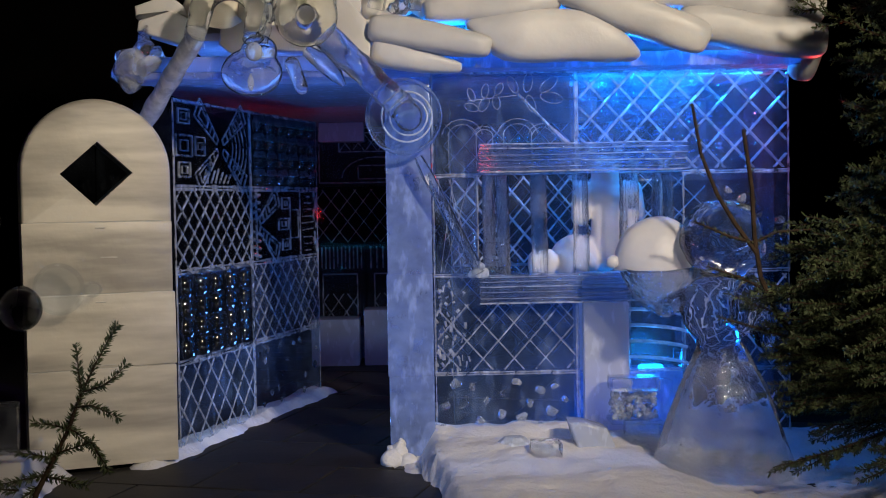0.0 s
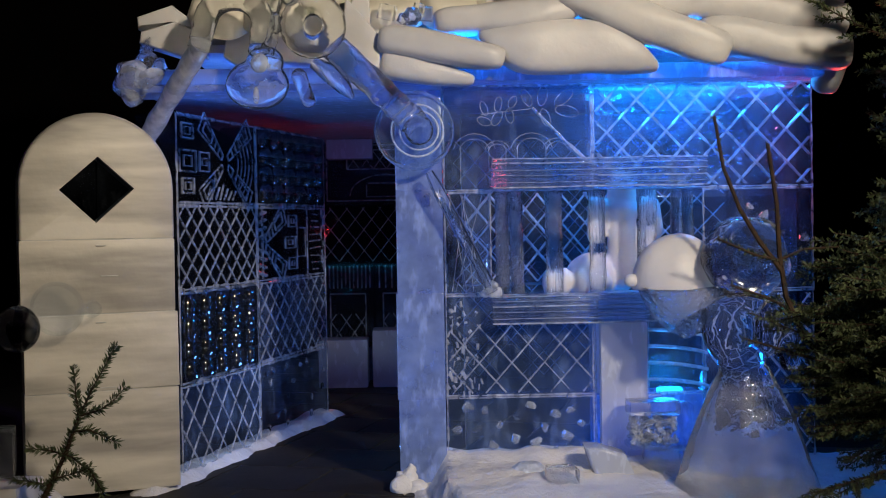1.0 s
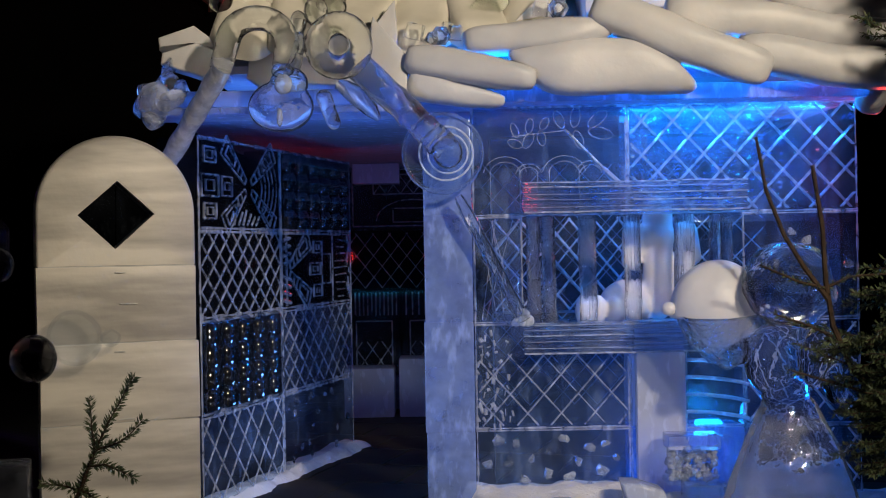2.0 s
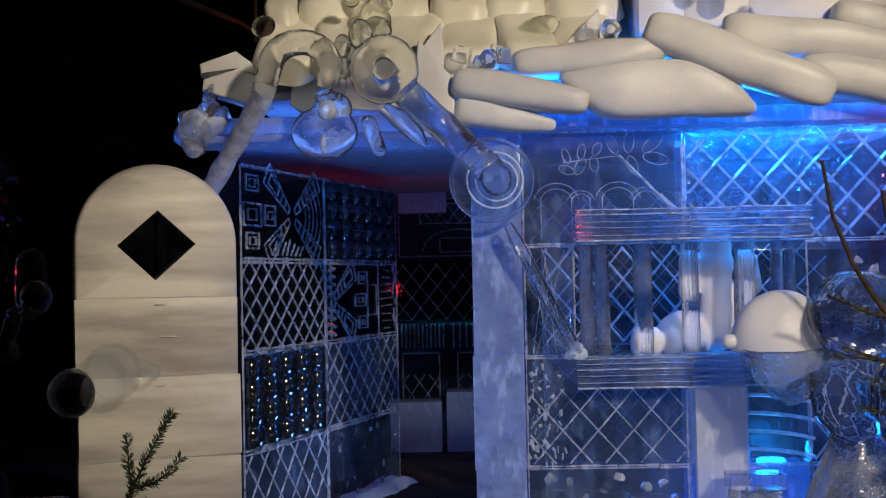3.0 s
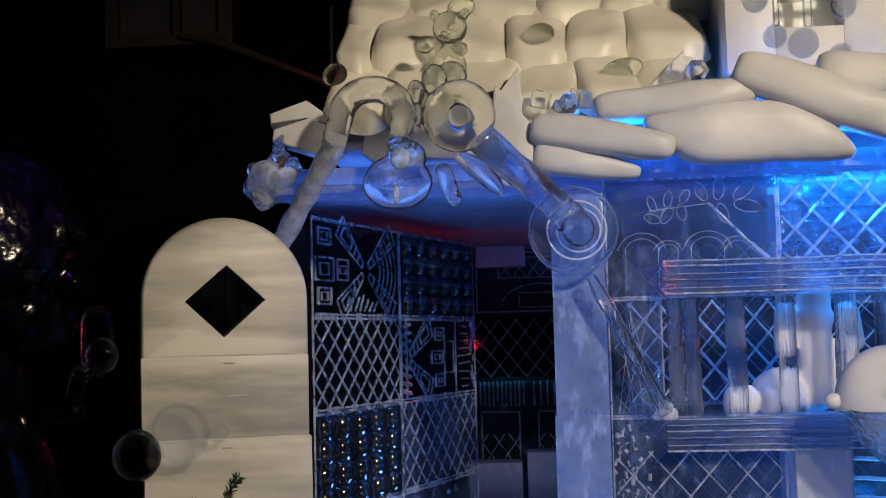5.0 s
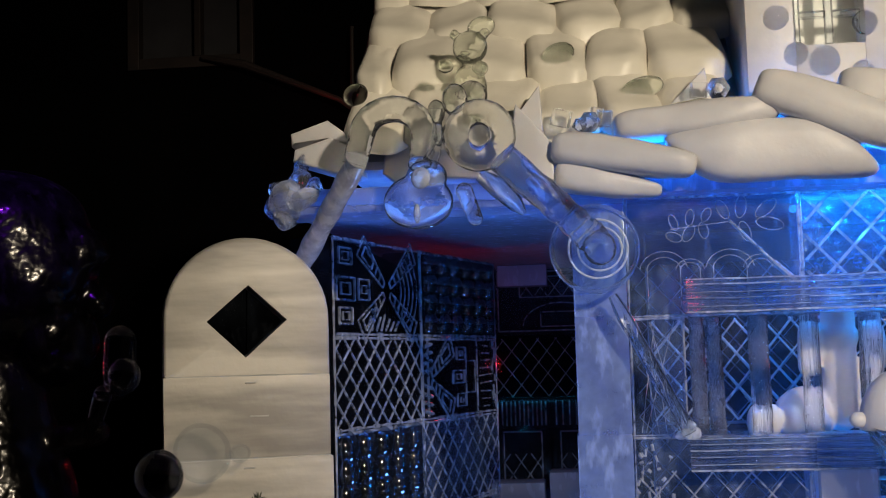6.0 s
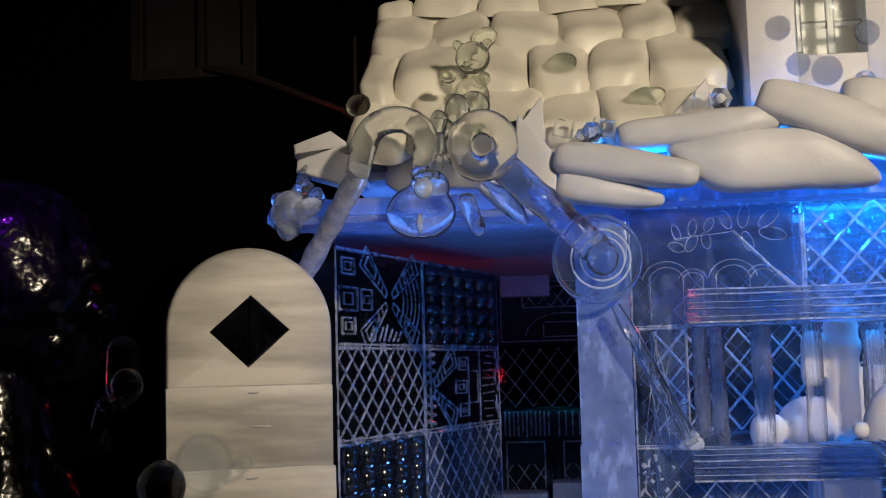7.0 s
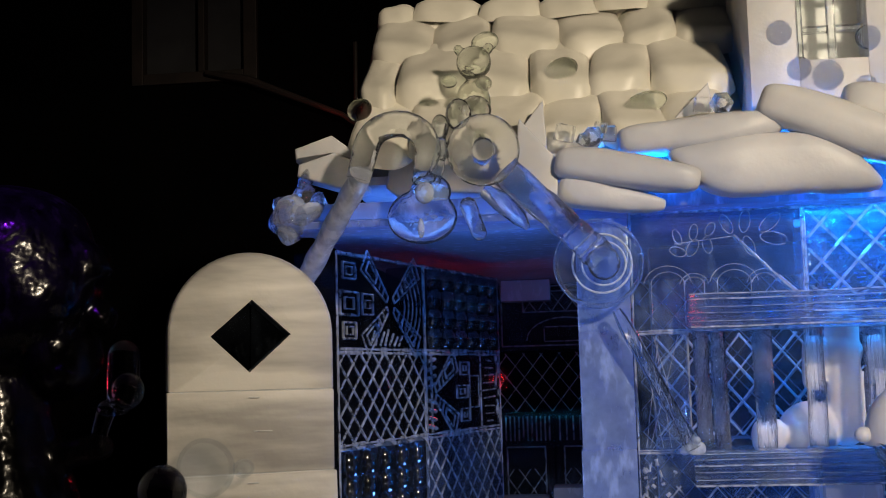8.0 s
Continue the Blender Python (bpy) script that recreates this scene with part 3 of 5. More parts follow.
ML = Matrix.Translation(A) @ Matrix(((ALONG.x, -OUT.x, 0, 0), (ALONG.y, -OUT.y, 0, 0), (0, 0, 1, 0), (0, 0, 0, 1)))
Z = (0.02, 0.53, 1.06, 1.555, 2.07)
L, H = 2.335, 1.09
ice_wall("wall_west", ML, "side wall of carved clear ice blocks inside the doorway", [
    (0, H, Z[0], Z[1], ICE, cut_diamonds(0.19, 0.21, 0.010, 0.03), CUT_FAINT),
    (H, L, Z[0], Z[1], ICE, cut_chips(16, 0.024), CHIP),
    (0, H, Z[1], Z[2], BLACK_ICE, cut_studs(5, 4, 0.088, 0.07), STUD),
    (H, L, Z[1], Z[2], ICE, cut_diamonds(0.165, 0.15, 0.010), CUT_MID),
    (0, H, Z[2], Z[3], BLACK_ICE, cut_diamonds(0.15, 0.135, 0.011), CUT_MID),
    (H, L, Z[2], Z[3], BLACK_ICE, cut_bow, CUT_MID),
    (0, H, Z[3], Z[4], BLACK_ICE, cut_fan, CUT_MID),
    (H, L, Z[3], Z[4], BLACK_ICE, cut_studs(6, 4, 0.078, 0.07), STUD),
], rim=0.02)
MB = Matrix.Translation((-2.6, 11.0, 0))
ice_wall("wall_north", MB, "far wall of dark carved ice blocks with teal glints", [
    (0.0, 1.55, 0.0, 1.06, ICE_DARK, None, None), (0.0, 1.55, 1.06, 2.2, ICE_DARK, None, None),
    (1.55, 2.03, 0.3, 1.07, ICE_DARK, cut_columns, CUT_FAINT), (2.03, 2.75, 0.3, 1.07, ICE_DARK, cut_columns, CUT_FAINT),
    (1.55, 2.75, 1.07, 1.6, BLACK_ICE, cut_diamonds(0.15, 0.19, 0.010), CUT_FAINT),
    (1.55, 2.75, 1.6, 2.2, ICE_DARK, cut_maze, CUT_FAINT),
    (1.55, 2.03, 0.0, 0.3, ICE_MILK, None, None), (2.03, 2.75, 0.0, 0.3, ICE_MILK, None, None),
    (2.75, 4.9, 0.0, 1.07, ICE_DARK, cut_diamonds(0.2, 0.22, 0.01), None), (2.75, 4.9, 1.07, 2.2, ICE_DARK, cut_diamonds(0.2, 0.22, 0.01), None),
])
MF = Matrix.Translation((0, 6.52, 0))
R = (0.08, 0.475, 1.03, 1.59, 2.165)
ice_wall("wall_south", MF, "front wall of carved ice blocks lit blue from inside", [
    (-0.04, 0.77, R[0], R[1], ICE, cut_chips(22, 0.028), CHIP),
    (0.77, 1.37, R[0], R[1], ICE_MILK, None, None),
    (1.37, 1.98, R[0], R[1], ICE, cut_diamonds(0.16, 0.2, 0.012), None),
    (-0.04, 0.77, R[1], R[2], ICE, cut_crazed, CUT_FAINT),
    (0.77, 1.06, R[1], R[2], ICE_DULL, None, None),
    (1.06, 1.37, R[1], R[2], ICE_DARK, lambda bm, x0, x1, z0, z1: [loop(bm, (x0 + 0.12, z0 + 0.02 + 0.09 * k), 0.22, 0.03, 0.02, 8, 30, 150, -6, 0.012) for k in range(4)], None),
    (1.37, 1.98, R[1], R[2], ICE, cut_diamonds(0.16, 0.2, 0.012), None),
    (-0.04, 0.22, R[2], R[3], ICE, lambda bm, x0, x1, z0, z1: [bar(bm, (random.uniform(x0, x1), z0), (random.uniform(x0, x1), z1), 0.005) for _ in range(5)], CUT_FAINT),
    (1.37, 1.98, R[2], R[3], ICE_DARK, cut_chips(12, 0.03), CHIP),
    (-0.04, 0.775, R[3], R[4], ICE, cut_flowers, CUT_FAINT),
    (0.775, 1.98, R[3], R[4], ICE_DARK, lambda bm, x0, x1, z0, z1: lattice(bm, x0, x1, z0, z1 + 0.015, 0.163, 0.175, 0.007, 0.009, 0, (1.425, 2.162), 0.010), CUT_EDGE),
], rim=0.012)

# inner screen wall, with a lattice behind the window
ice_wall("wall_screen", Matrix.Translation((0.1, 7.5, 0)), "inner screen wall of dark ice cut with a lattice", [
    (0.0, 0.95, 0.0, 1.03, MATT_ICE, None, None),
    (0.0, 0.95, 1.03, 1.62, MATT_ICE, cut_diamonds(0.15, 0.18, 0.014), None),
    (0.0, 0.95, 1.62, 2.1, MATT_ICE, None, None),
    (0.95, 1.66, 0.0, 1.03, MATT_ICE, None, None),
    (0.95, 1.66, 1.03, 1.62, MATT_ICE, cut_diamonds(0.2, 0.2, 0.01), None),
    (0.95, 1.66, 1.62, 2.1, MATT_ICE, None, None)], 0.2)
ice_wall("wall_east", Matrix.Translation((1.98, 6.8, 0)) @ pose(0, 0, 0, 0, 0, 90), "end wall of plain ice blocks", [
    (0.0, 1.4, 0.0, 1.03, ICE, None, None), (0.0, 1.4, 1.03, 2.16, ICE, None, None),
    (1.4, 4.2, 0.0, 1.03, ICE, None, None), (1.4, 4.2, 1.03, 2.16, ICE, None, None)], 0.2)

# ---- pillar, ceiling, sill ----
pillar = thing("ice_pillar", (-0.17, 6.55, 0), "square pillar of milky blue ice blocks beside the doorway", "pillar", kind="")
for z0, z1 in ((0.0, 0.48), (0.48, 1.05), (1.05, 1.6), (1.6, 2.13)):
    bm = bmesh.new()
    box(bm, -0.30 + random.uniform(-0.005, 0.005), -0.045, 6.42, 6.68, z0 - 0.002, z1 + 0.002, 0.010, 0.018, 5)
    part("ice_block", bm, ICE_MILK, pillar, smooth=40)
bm = bmesh.new()
for x, y, z, r in ((-0.28, 6.39, 0.02, 0.075), (-0.21, 6.38, 0.02, 0.06), (-0.25, 6.41, 0.075, 0.05), (-0.295, 6.42, 0.07, 0.035), (-0.235, 6.42, 0.11, 0.03)):
    ball(bm, (x, y, z), (r, r * 0.8, r * 0.85), 18, 12, warp=0.022, freq=14)
tagged(part("snow_clump", bm, DRIFT, smooth=60), "clump of frozen snow at the foot of the ice pillar", "snow")

bm = bmesh.new()
box(bm, -1.72, 2.02, 6.42, 11.2, 2.175, 2.26, 0.015)
tagged(part("ceiling", bm, CEIL_ICE, smooth=35), "ceiling slabs of milky ice glowing blue", "ceiling", kind="structure")
bm = bmesh.new()
box(bm, -1.70, -0.32, 6.40, 6.74, 2.135, 2.172, 0.012, 0.005, 3)
tagged(part("lintel", bm, CEIL_ICE, smooth=35), "lintel slab of blue milky ice over the doorway", "lintel", kind="structure")


def ridged(name, x0, x1, z0, z1, y0, y1, label, n=5):
    """An ice beam with long ridges along its face."""
    bm = bmesh.new()
    h = (z1 - z0) / n
    for k in range(n):
        box(bm, x0, x1, y0 + random.uniform(0, 0.02), y1, z0 + k * h + 0.001, z0 + (k + 1) * h - 0.001, 0.008, 0.004, 2)
    ob = tagged(part(name, bm, RIDGE_ICE, smooth=35), label, "ledge")
    bm = bmesh.new()
    for k in range(n + 1):
        z = min(z1 - 0.005, max(z0 + 0.005, z0 + k * h + random.uniform(-0.006, 0.006)))
        w = random.choice((0.001, 0.0015, 0.003)) if k else 0.004
        box(bm, x0, x1, y0 - 0.005, y0 + 0.02, z - w, z + w, 0, 0.004, 12)
    part("ridge_edge", bm, CUT_FAINT, ob, "frosted ridge edges")
    return ob


ridged("window_lintel", 0.22, 0.775, 1.60, 1.76, 6.36, 6.515, "ridged beam of clear ice over the window opening")
ridged("window_lintel", 0.775, 1.36, 1.60, 1.76, 6.34, 6.515, "ridged beam of clear ice over the window opening")
ridged("window_sill", 0.21, 0.78, 0.875, 1.03, 6.38, 6.515, "ridged window sill of clear ice")
ridged("window_sill", 0.78, 1.36, 0.875, 1.03, 6.40, 6.515, "ridged window sill of clear ice")
for x, r in ((0.283, 0.036), (0.363, 0.036), (0.566, 0.044), (0.803, 0.044), (1.078, 0.052), (1.24, 0.03), (1.305, 0.03)):
    bm = bmesh.new()
    lathe(bm, (x, 6.58, 1.032), [(r * (1.06 + 0.10 * noise.noise(Vector((x * 30, k * 0.7, 0)))), 0.556 * k / 12) for k in range(13)], 12, 1.0, 0.006)
    tagged(part("ice_baluster", bm, BAR_ICE, smooth=60), "upright bar of clear ice in the window opening", "baluster", "bars of the ice window")
bm = bmesh.new()
box(bm, 0.79, 1.05, 6.44, 6.51, 0.1, 0.874, 0.02, 0.004, 3)
tagged(part("frosted_panel", bm, ICE_DULL, smooth=40), "flat frosted grey ice panel under the window sill", "panel")

bm = bmesh.new()
gx, gz = 110, 50
grid = [[bm.verts.new((0.80 + 1.16 * i / gx, 6.95 + 0.06 * abs(noise.noise(Vector((i * 0.33, k * 0.2, 2)))) + 0.06 * abs(noise.noise(Vector((i * 0.16, k * 0.5, 7)))), 1.66 + 0.512 * k / gz)) for i in range(gx + 1)] for k in range(gz + 1)]
for a, b in zip(grid, grid[1:]):
    for i in range(gx):
        bm.faces.new((a[i], a[i + 1], b[i + 1], b[i]))
bmesh.ops.solidify(bm, geom=bm.faces[:], thickness=0.02)
tagged(part("rippled_ice_sheet", bm, CRUMPLED, smooth=40), "rippled blue ice sheet standing behind the carved front", "ice sheet")
bm = bmesh.new()
box(bm, 0.8, 1.95, 6.95, 7.06, 1.55, 1.68, 0.01)
tagged(part("ledge", bm, ICE, smooth=40), "plain ice ledge under the rippled sheet", "ledge", kind="structure")

# white animal figure behind the window
bm = bmesh.new()
capsule(bm, (0.985, 6.86, 1.10), (0.99, 6.86, 1.60), 0.085, 18, 0.082)
ball(bm, (0.985, 6.85, 1.48), (0.094, 0.085, 0.10), warp=0.015)
capsule(bm, (0.835, 6.82, 1.34), (0.85, 6.84, 1.50), 0.055, 14, 0.06)
capsule(bm, (1.175, 6.82, 1.36), (1.15, 6.84, 1.50), 0.045, 14, 0.055)
capsule(bm, (1.10, 6.88, 1.08), (1.12, 6.88, 1.34), 0.06, 14, 0.05)
ball(bm, (0.81, 6.87, 1.10), (0.15, 0.12, 0.135), warp=0.015)
for x, z, r in ((0.555, 1.075, 0.042), (0.645, 1.08, 0.046), (0.735, 1.075, 0.05), (0.86, 1.06, 0.055)):
    ball(bm, (x, 6.78, z), (r, 0.06, 0.08), warp=0.012)
figure = part("snow_animal", bm, SNOW, smooth=60)
mod = figure.modifiers.new("joined", "REMESH")
mod.mode, mod.voxel_size, mod.use_smooth_shade = "VOXEL", 0.011, True
tagged(figure, "white snow animal figure lying behind the ice window", "snow figure")
bm = bmesh.new()
box(bm, 0.45, 1.36, 6.78, 7.1, 0.0, 1.02, 0.02, 0.005, 2)
tagged(part("ice_plinth", bm, ICE_DARK, smooth=40), "clear ice plinth behind the window", "plinth")

# ---- roof ----
EAVE, RIDGE = Vector((0, 6.42, 2.42)), Vector((0, 7.55, 3.46))
SLOPE = (RIDGE - EAVE).normalized()
UPN = Vector((0, -SLOPE.z, SLOPE.y))
roof = thing("roof", (0.2, 7.5, 2.27), "steep roof of rounded snow shingles with snow slabs at the eaves", "roof", kind="structure")
bm = bmesh.new()
prism(bm, [(-1.42, 2.36), (2.1, 2.36), (2.1, 2.40), (-1.42, 2.40)], 6.53, 9.0)
a = [bm.verts.new((x, y, z)) for x in (-1.36, 2.05) for y, z in ((6.54, 2.40), (7.57, 3.37), (8.7, 2.40))]
bm.faces.new(a[:3]), bm.faces.new(a[3:])
for i, j in ((0, 1), (1, 2), (2, 0)):
    bm.faces.new((a[i], a[j], a[j + 3], a[i + 3]))
part("roof_core", bm, JOINT, roof)


def shingle_mesh(seed):
    """A pillow-like snow shingle, about 0.34 wide and 0.6 up the slope, thick at its rounded lower end."""
    bm = bmesh.new()
    n = 12
    rows = []
    side = 1 if seed % 2 else -1
    for k in range(n + 1):
        row = []
        for i in range(n + 1):
            u, v = i / n * 2 - 1, k / n * 2 - 1
            low = max(0.0, -v)
            x = u * 0.172 * (1 - 0.16 * low ** 5)
            y = v * 0.30 + 0.085 * low ** 2 * abs(u) ** 3.5 + 0.03 * side * u * low
            rise = min(1.0, (1 + v) * 2.6)
            dome = (1 - abs(u) ** 4.5) ** 0.6 * rise ** 0.45
            z = 0.012 + 0.098 * dome * (1 - 0.30 * (v + 1) / 2) + 0.012 * u * side * dome
            z += 0.012 * noise.noise(Vector((u * 1.5 + seed * 7, v * 1.5, seed))) * dome
            if i in (0, n) or k == 0:
                z = -0.03
            row.append(bm.verts.new((x, y, z)))
        rows.append(row)
    for a, b in zip(rows, rows[1:]):
        for i in range(n):
            bm.faces.new((a[i], a[i + 1], b[i + 1], b[i]))
    return part("shingle", bm, SHINGLE, roof, smooth=80)


shapes = [shingle_mesh(s) for s in range(6)]
used = 0
TILT_M = Matrix(((1, 0, 0, 0), (0, SLOPE.y, UPN.y, 0), (0, SLOPE.z, UPN.z, 0), (0, 0, 0, 1)))
for foot, first, tall in ((-0.06, 1.0, 1.0), (0.42, 0.62, 1.05), (0.90, 1.1, 0.95), (1.32, 0.7, 0.62)):
    x, wide = -1.37, first
    while x < 2.0:
        x += 0.148 * wide
        if not (x > 0.50 and foot < 1.0) and x < 2.0:
            p = EAVE + SLOPE * (foot + 0.30 * tall + random.uniform(-0.03, 0.03)) + Vector((x, 0, 0)) + UPN * random.uniform(0.02, 0.045)
            m = Matrix.Translation(p) @ TILT_M @ pose(0, 0, 0, -7 if foot < 1.3 else -30, random.uniform(-7, 7), random.uniform(-7, 7)) @ Matrix.Diagonal((wide, tall, random.uniform(0.85, 1.15), 1))
            if used < 6:
                ob = shapes[used]
            else:
                ob = new("shingle", random.choice(shapes).data)
                ob.parent = roof
                ob.matrix_parent_inverse = roof.matrix_basis.inverted()
            ob.matrix_basis = m
            used += 1
        x += 0.148 * wide
        wide = random.uniform(0.95, 1.3)
bm = bmesh.new()
pillow(bm, (-1.34, 7.58, 3.38), (0.1, 7.58, 3.44), 0.15, 0.4, warp=0.02)
pillow(bm, (0.05, 7.6, 3.45), (2.1, 7.58, 3.47), 0.15, 0.4, warp=0.02)
part("ridge_cap", bm, SHINGLE, roof, smooth=60)

EAVES = (
    ((-0.37, 6.27, 2.385), (0.28, 6.24, 2.265), 0.165, 0.2, 0.9),
    ((-0.36, 6.31, 2.27), (0.13, 6.28, 2.165), 0.18, 0.2, 0.35),
    ((-0.08, 6.34, 2.475), (0.68, 6.34, 2.525), 0.155, 0.22, 0.95),
    ((0.58, 6.30, 2.64), (1.44, 6.22, 2.275), 0.22, 0.2, 0.9),
    ((0.95, 6.36, 2.62), (2.12, 6.34, 2.44), 0.21, 0.22, 1.0),
    ((1.30, 6.32, 2.39), (2.13, 6.30, 2.28), 0.20, 0.22, 1.0),
    ((1.50, 6.42, 2.70), (2.12, 6.45, 2.60), 0.16, 0.22, 1.0),
)
for a, b, high, deep, taper in EAVES:
    bm = bmesh.new()
    pillow(bm, a, b, high, deep, taper=taper)
    part("snow_slab", bm, SNOW, roof, smooth=70)
bm = bmesh.new()
for v in pillow(bm, (0.22, 6.31, 2.305), (1.06, 6.30, 2.355), 0.265, 0.20, warp=0.008):
    v.co.x -= 1.0 * (v.co.z - 2.33) + 0.02
    v.co.z -= 0.10 * max(0, v.co.x - 0.75)
part("snow_slab", bm, SNOW, roof, "broad slab of snow with slanted ends", smooth=70)
bm = bmesh.new()
pillow(bm, (2.1, 6.42, 2.36), (2.04, 6.55, 2.12), 0.10, 0.16)
part("snow_slab", bm, SNOW, roof, smooth=70)
# blocks of packed snow over the doorway
for pts, y0, y1 in (([(-1.63, 2.40), (-1.36, 2.31), (-1.30, 2.33), (-1.30, 2.44), (-1.44, 2.51), (-1.62, 2.46)], 6.40, 6.64),
                    ([(-1.64, 2.475), (-1.46, 2.525), (-1.31, 2.45), (-1.31, 2.485), (-1.46, 2.60), (-1.645, 2.54)], 6.42, 6.64),
                    ([(-1.20, 2.33), (-1.12, 2.27), (-1.0, 2.28), (-0.97, 2.34), (-1.0, 2.48), (-1.18, 2.46)], 6.46, 6.64),
                    ([(-0.95, 2.3), (-0.4, 2.26), (-0.38, 2.44), (-0.9, 2.5)], 6.47, 6.64)):
    bm = bmesh.new()
    prism(bm, pts, y0, y1, 0.014)
    part("snow_block", bm, SNOW, roof, "cut block of packed snow", smooth=50)
for pts, y in (([(-0.62, 2.45), (-0.42, 2.70), (-0.40, 2.40)], 6.34), ([(-0.54, 2.56), (-0.53, 2.60), (-0.36, 2.40), (-0.36, 2.14), (-0.45, 2.25), (-0.55, 2.38)], 6.26), ([(0.12, 2.52), (0.36, 2.76), (0.40, 2.52)], 6.42)):
    bm = bmesh.new()
    prism(bm, pts, y, y + 0.07, 0.01)
    part("snow_shard", bm, SNOW, roof, "pointed shard of snow", smooth=50)

dormer = thing("dormer", (1.3, 6.6, 2.5), "white snow dormer with ice discs and an ice window", "dormer")
for x0, x1, z0, z1 in ((0.57, 0.80, 2.45, 3.55), (1.12, 2.0, 2.45, 3.55), (0.80, 1.12, 2.45, 2.86), (0.80, 1.12, 3.36, 3.55)):
    bm = bmesh.new()
    box(bm, x0, x1, 6.5, 7.3, z0, z1, 0.004, 0.006, 5)
    part("wall_block", bm, SNOW, dormer, smooth=50)
bm = bmesh.new()
box(bm, 0.80, 1.12, 6.54, 6.60, 2.86, 3.36, 0.01)
pane = part("window_pane", bm, LENS_ICE, dormer)
bm = bmesh.new()
box(bm, 0.78, 1.14, 6.68, 6.74, 2.84, 3.38, 0.01)
part("window_back", bm, SHINGLE, dormer, "pale snow behind the pane")
for x0, x1, z0, z1 in ((0.798, 0.822, 2.86, 3.36), (0.94, 0.975, 2.86, 3.36), (1.1, 1.122, 2.86, 3.36), (0.822, 0.94, 2.99, 3.02), (0.975, 1.1, 2.99, 3.02), (0.822, 0.94, 3.2, 3.22), (0.975, 1.1, 3.2, 3.22)):
    bm = bmesh.new()
    box(bm, x0, x1, 6.485, 6.538, z0, z1, 0.004)
    part("window_bar", bm, GLASS, pane)
for x, z, r in ((0.715, 3.0, 0.058), (0.80, 2.82, 0.055), (1.1, 2.72, 0.05), (1.12, 2.95, 0.06), (0.93, 2.78, 0.07)):
    bm = bmesh.new()
    ball(bm, (x, 6.49, z), (r, 0.028, r), 24, 12)
    part("ice_disc", bm, GLASS, dormer, smooth=True)

# ---- sweets of ice on the roof ----
for x, z, y, rx, rz, turn in ((-1.335, 2.74, 6.53, 0.066, 0.05, 30), (-0.725, 3.14, 6.86, 0.075, 0.05, 15), (-0.33, 2.935, 6.72, 0.085, 0.06, 20), (0.07, 2.695, 6.50, 0.105, 0.05, 12)):
    bm = bmesh.new()
    ball(bm, (x, y, z), (rx, 0.06, rz), 24, 14, (-30, -turn, 0), 0.004)
    tagged(part("ice_drop", bm, GEM, smooth=True), "oval drop of greenish clear ice on the snow shingles", "ice sweet", "ice drops on the roof")
for x, z, y, s, turn in ((-0.32, 2.52, 6.27, 0.040, 12), (-0.19, 2.50, 6.29, 0.034, 40), (-0.12, 2.515, 6.30, 0.036, 70), (-0.155, 2.545, 6.31, 0.026, 10), (-0.235, 2.485, 6.28, 0.024, 25), (0.32, 2.635, 6.34, 0.036, 5), (0.41, 2.64, 6.35, 0.036, 35)):
    bm = bmesh.new()
    box(bm, -s, s, -s, s, -s, s, 0.006, 0.004)
    bm.transform(pose(x, y, z, 10, turn, turn * 1.5))
    tagged(part("ice_cube", bm, GLASS, smooth=35), "small clear ice cube on the eaves", "ice cube", "ice cubes on the roof")

bm = bmesh.new()
y = 6.52
ball(bm, (-0.765, y, 2.74), (0.088, 0.075, 0.125))
ball(bm, (-0.757, y, 2.945), (0.088, 0.075, 0.085))
ball(bm, (-0.765, y - 0.06, 2.925), (0.04, 0.03, 0.026))
for s in (-1, 1):
    ball(bm, (-0.757 + s * 0.075, y, 3.015), 0.026, 12, 8)
    ball(bm, (-0.79 + s * 0.085, y - 0.06, 2.835 - 0.01 * s), (0.042, 0.05, 0.036), 14, 10)
    ball(bm, (-0.775 + s * 0.07, y - 0.05, 2.63), (0.05, 0.06, 0.05), 14, 10)
bear = part("ice_bear", bm, GEM, smooth=True)
mod = bear.modifiers.new("joined", "REMESH")
mod.mode, mod.voxel_size, mod.use_smooth_shade = "VOXEL", 0.011, True
tagged(bear, "small teddy figure of clear ice on the roof", "ice figure")

# ---- arch of ice over the doorway ----
arch = thing("ice_arch", (-0.8, 6.3, 1.9), "arch of clear ice canes, rings and beads over the doorway", "arch")
YA = 6.10


def at(x, z, y=YA):
    """A place on the arch, which stands a little before the eaves."""
    return Vector((x, y, z))


bm = bmesh.new()
tube(bm, [(-1.735 + 0.48 * k / 12, 6.79 - 0.68 * k / 12, 1.845 + 0.495 * k / 12) for k in range(13)], [0.052 + 0.004 * math.sin(k * 2) for k in range(13)], 18)
for v in bm.verts:
    v.co += noise.noise_vector(v.co * 22) * 0.006
part("cane", bm, CANE_ICE, arch, "frosted straight cane", smooth=50)
bm = bmesh.new()
bend = [(-1.085 + 0.145 * math.cos(radians(172 - 16.5 * k)), 2.445 + 0.125 * math.sin(radians(172 - 16.5 * k))) for k in range(12)]
tube(bm, [at(-1.27, 2.32), at(-1.245, 2.40)] + [at(x, z) for x, z in bend] + [at(-0.96, 2.37), at(-0.985, 2.32)], [0.056, 0.058] + [0.062] * 12 + [0.052, 0.034], 20)
part("hook", bm, GLASS, arch, "clear curled hook", smooth=60)
bm = bmesh.new()
ring(bm, at(-0.69, 2.428), 0.108, 0.060, (90, 8, 0), n=40, seg=18)
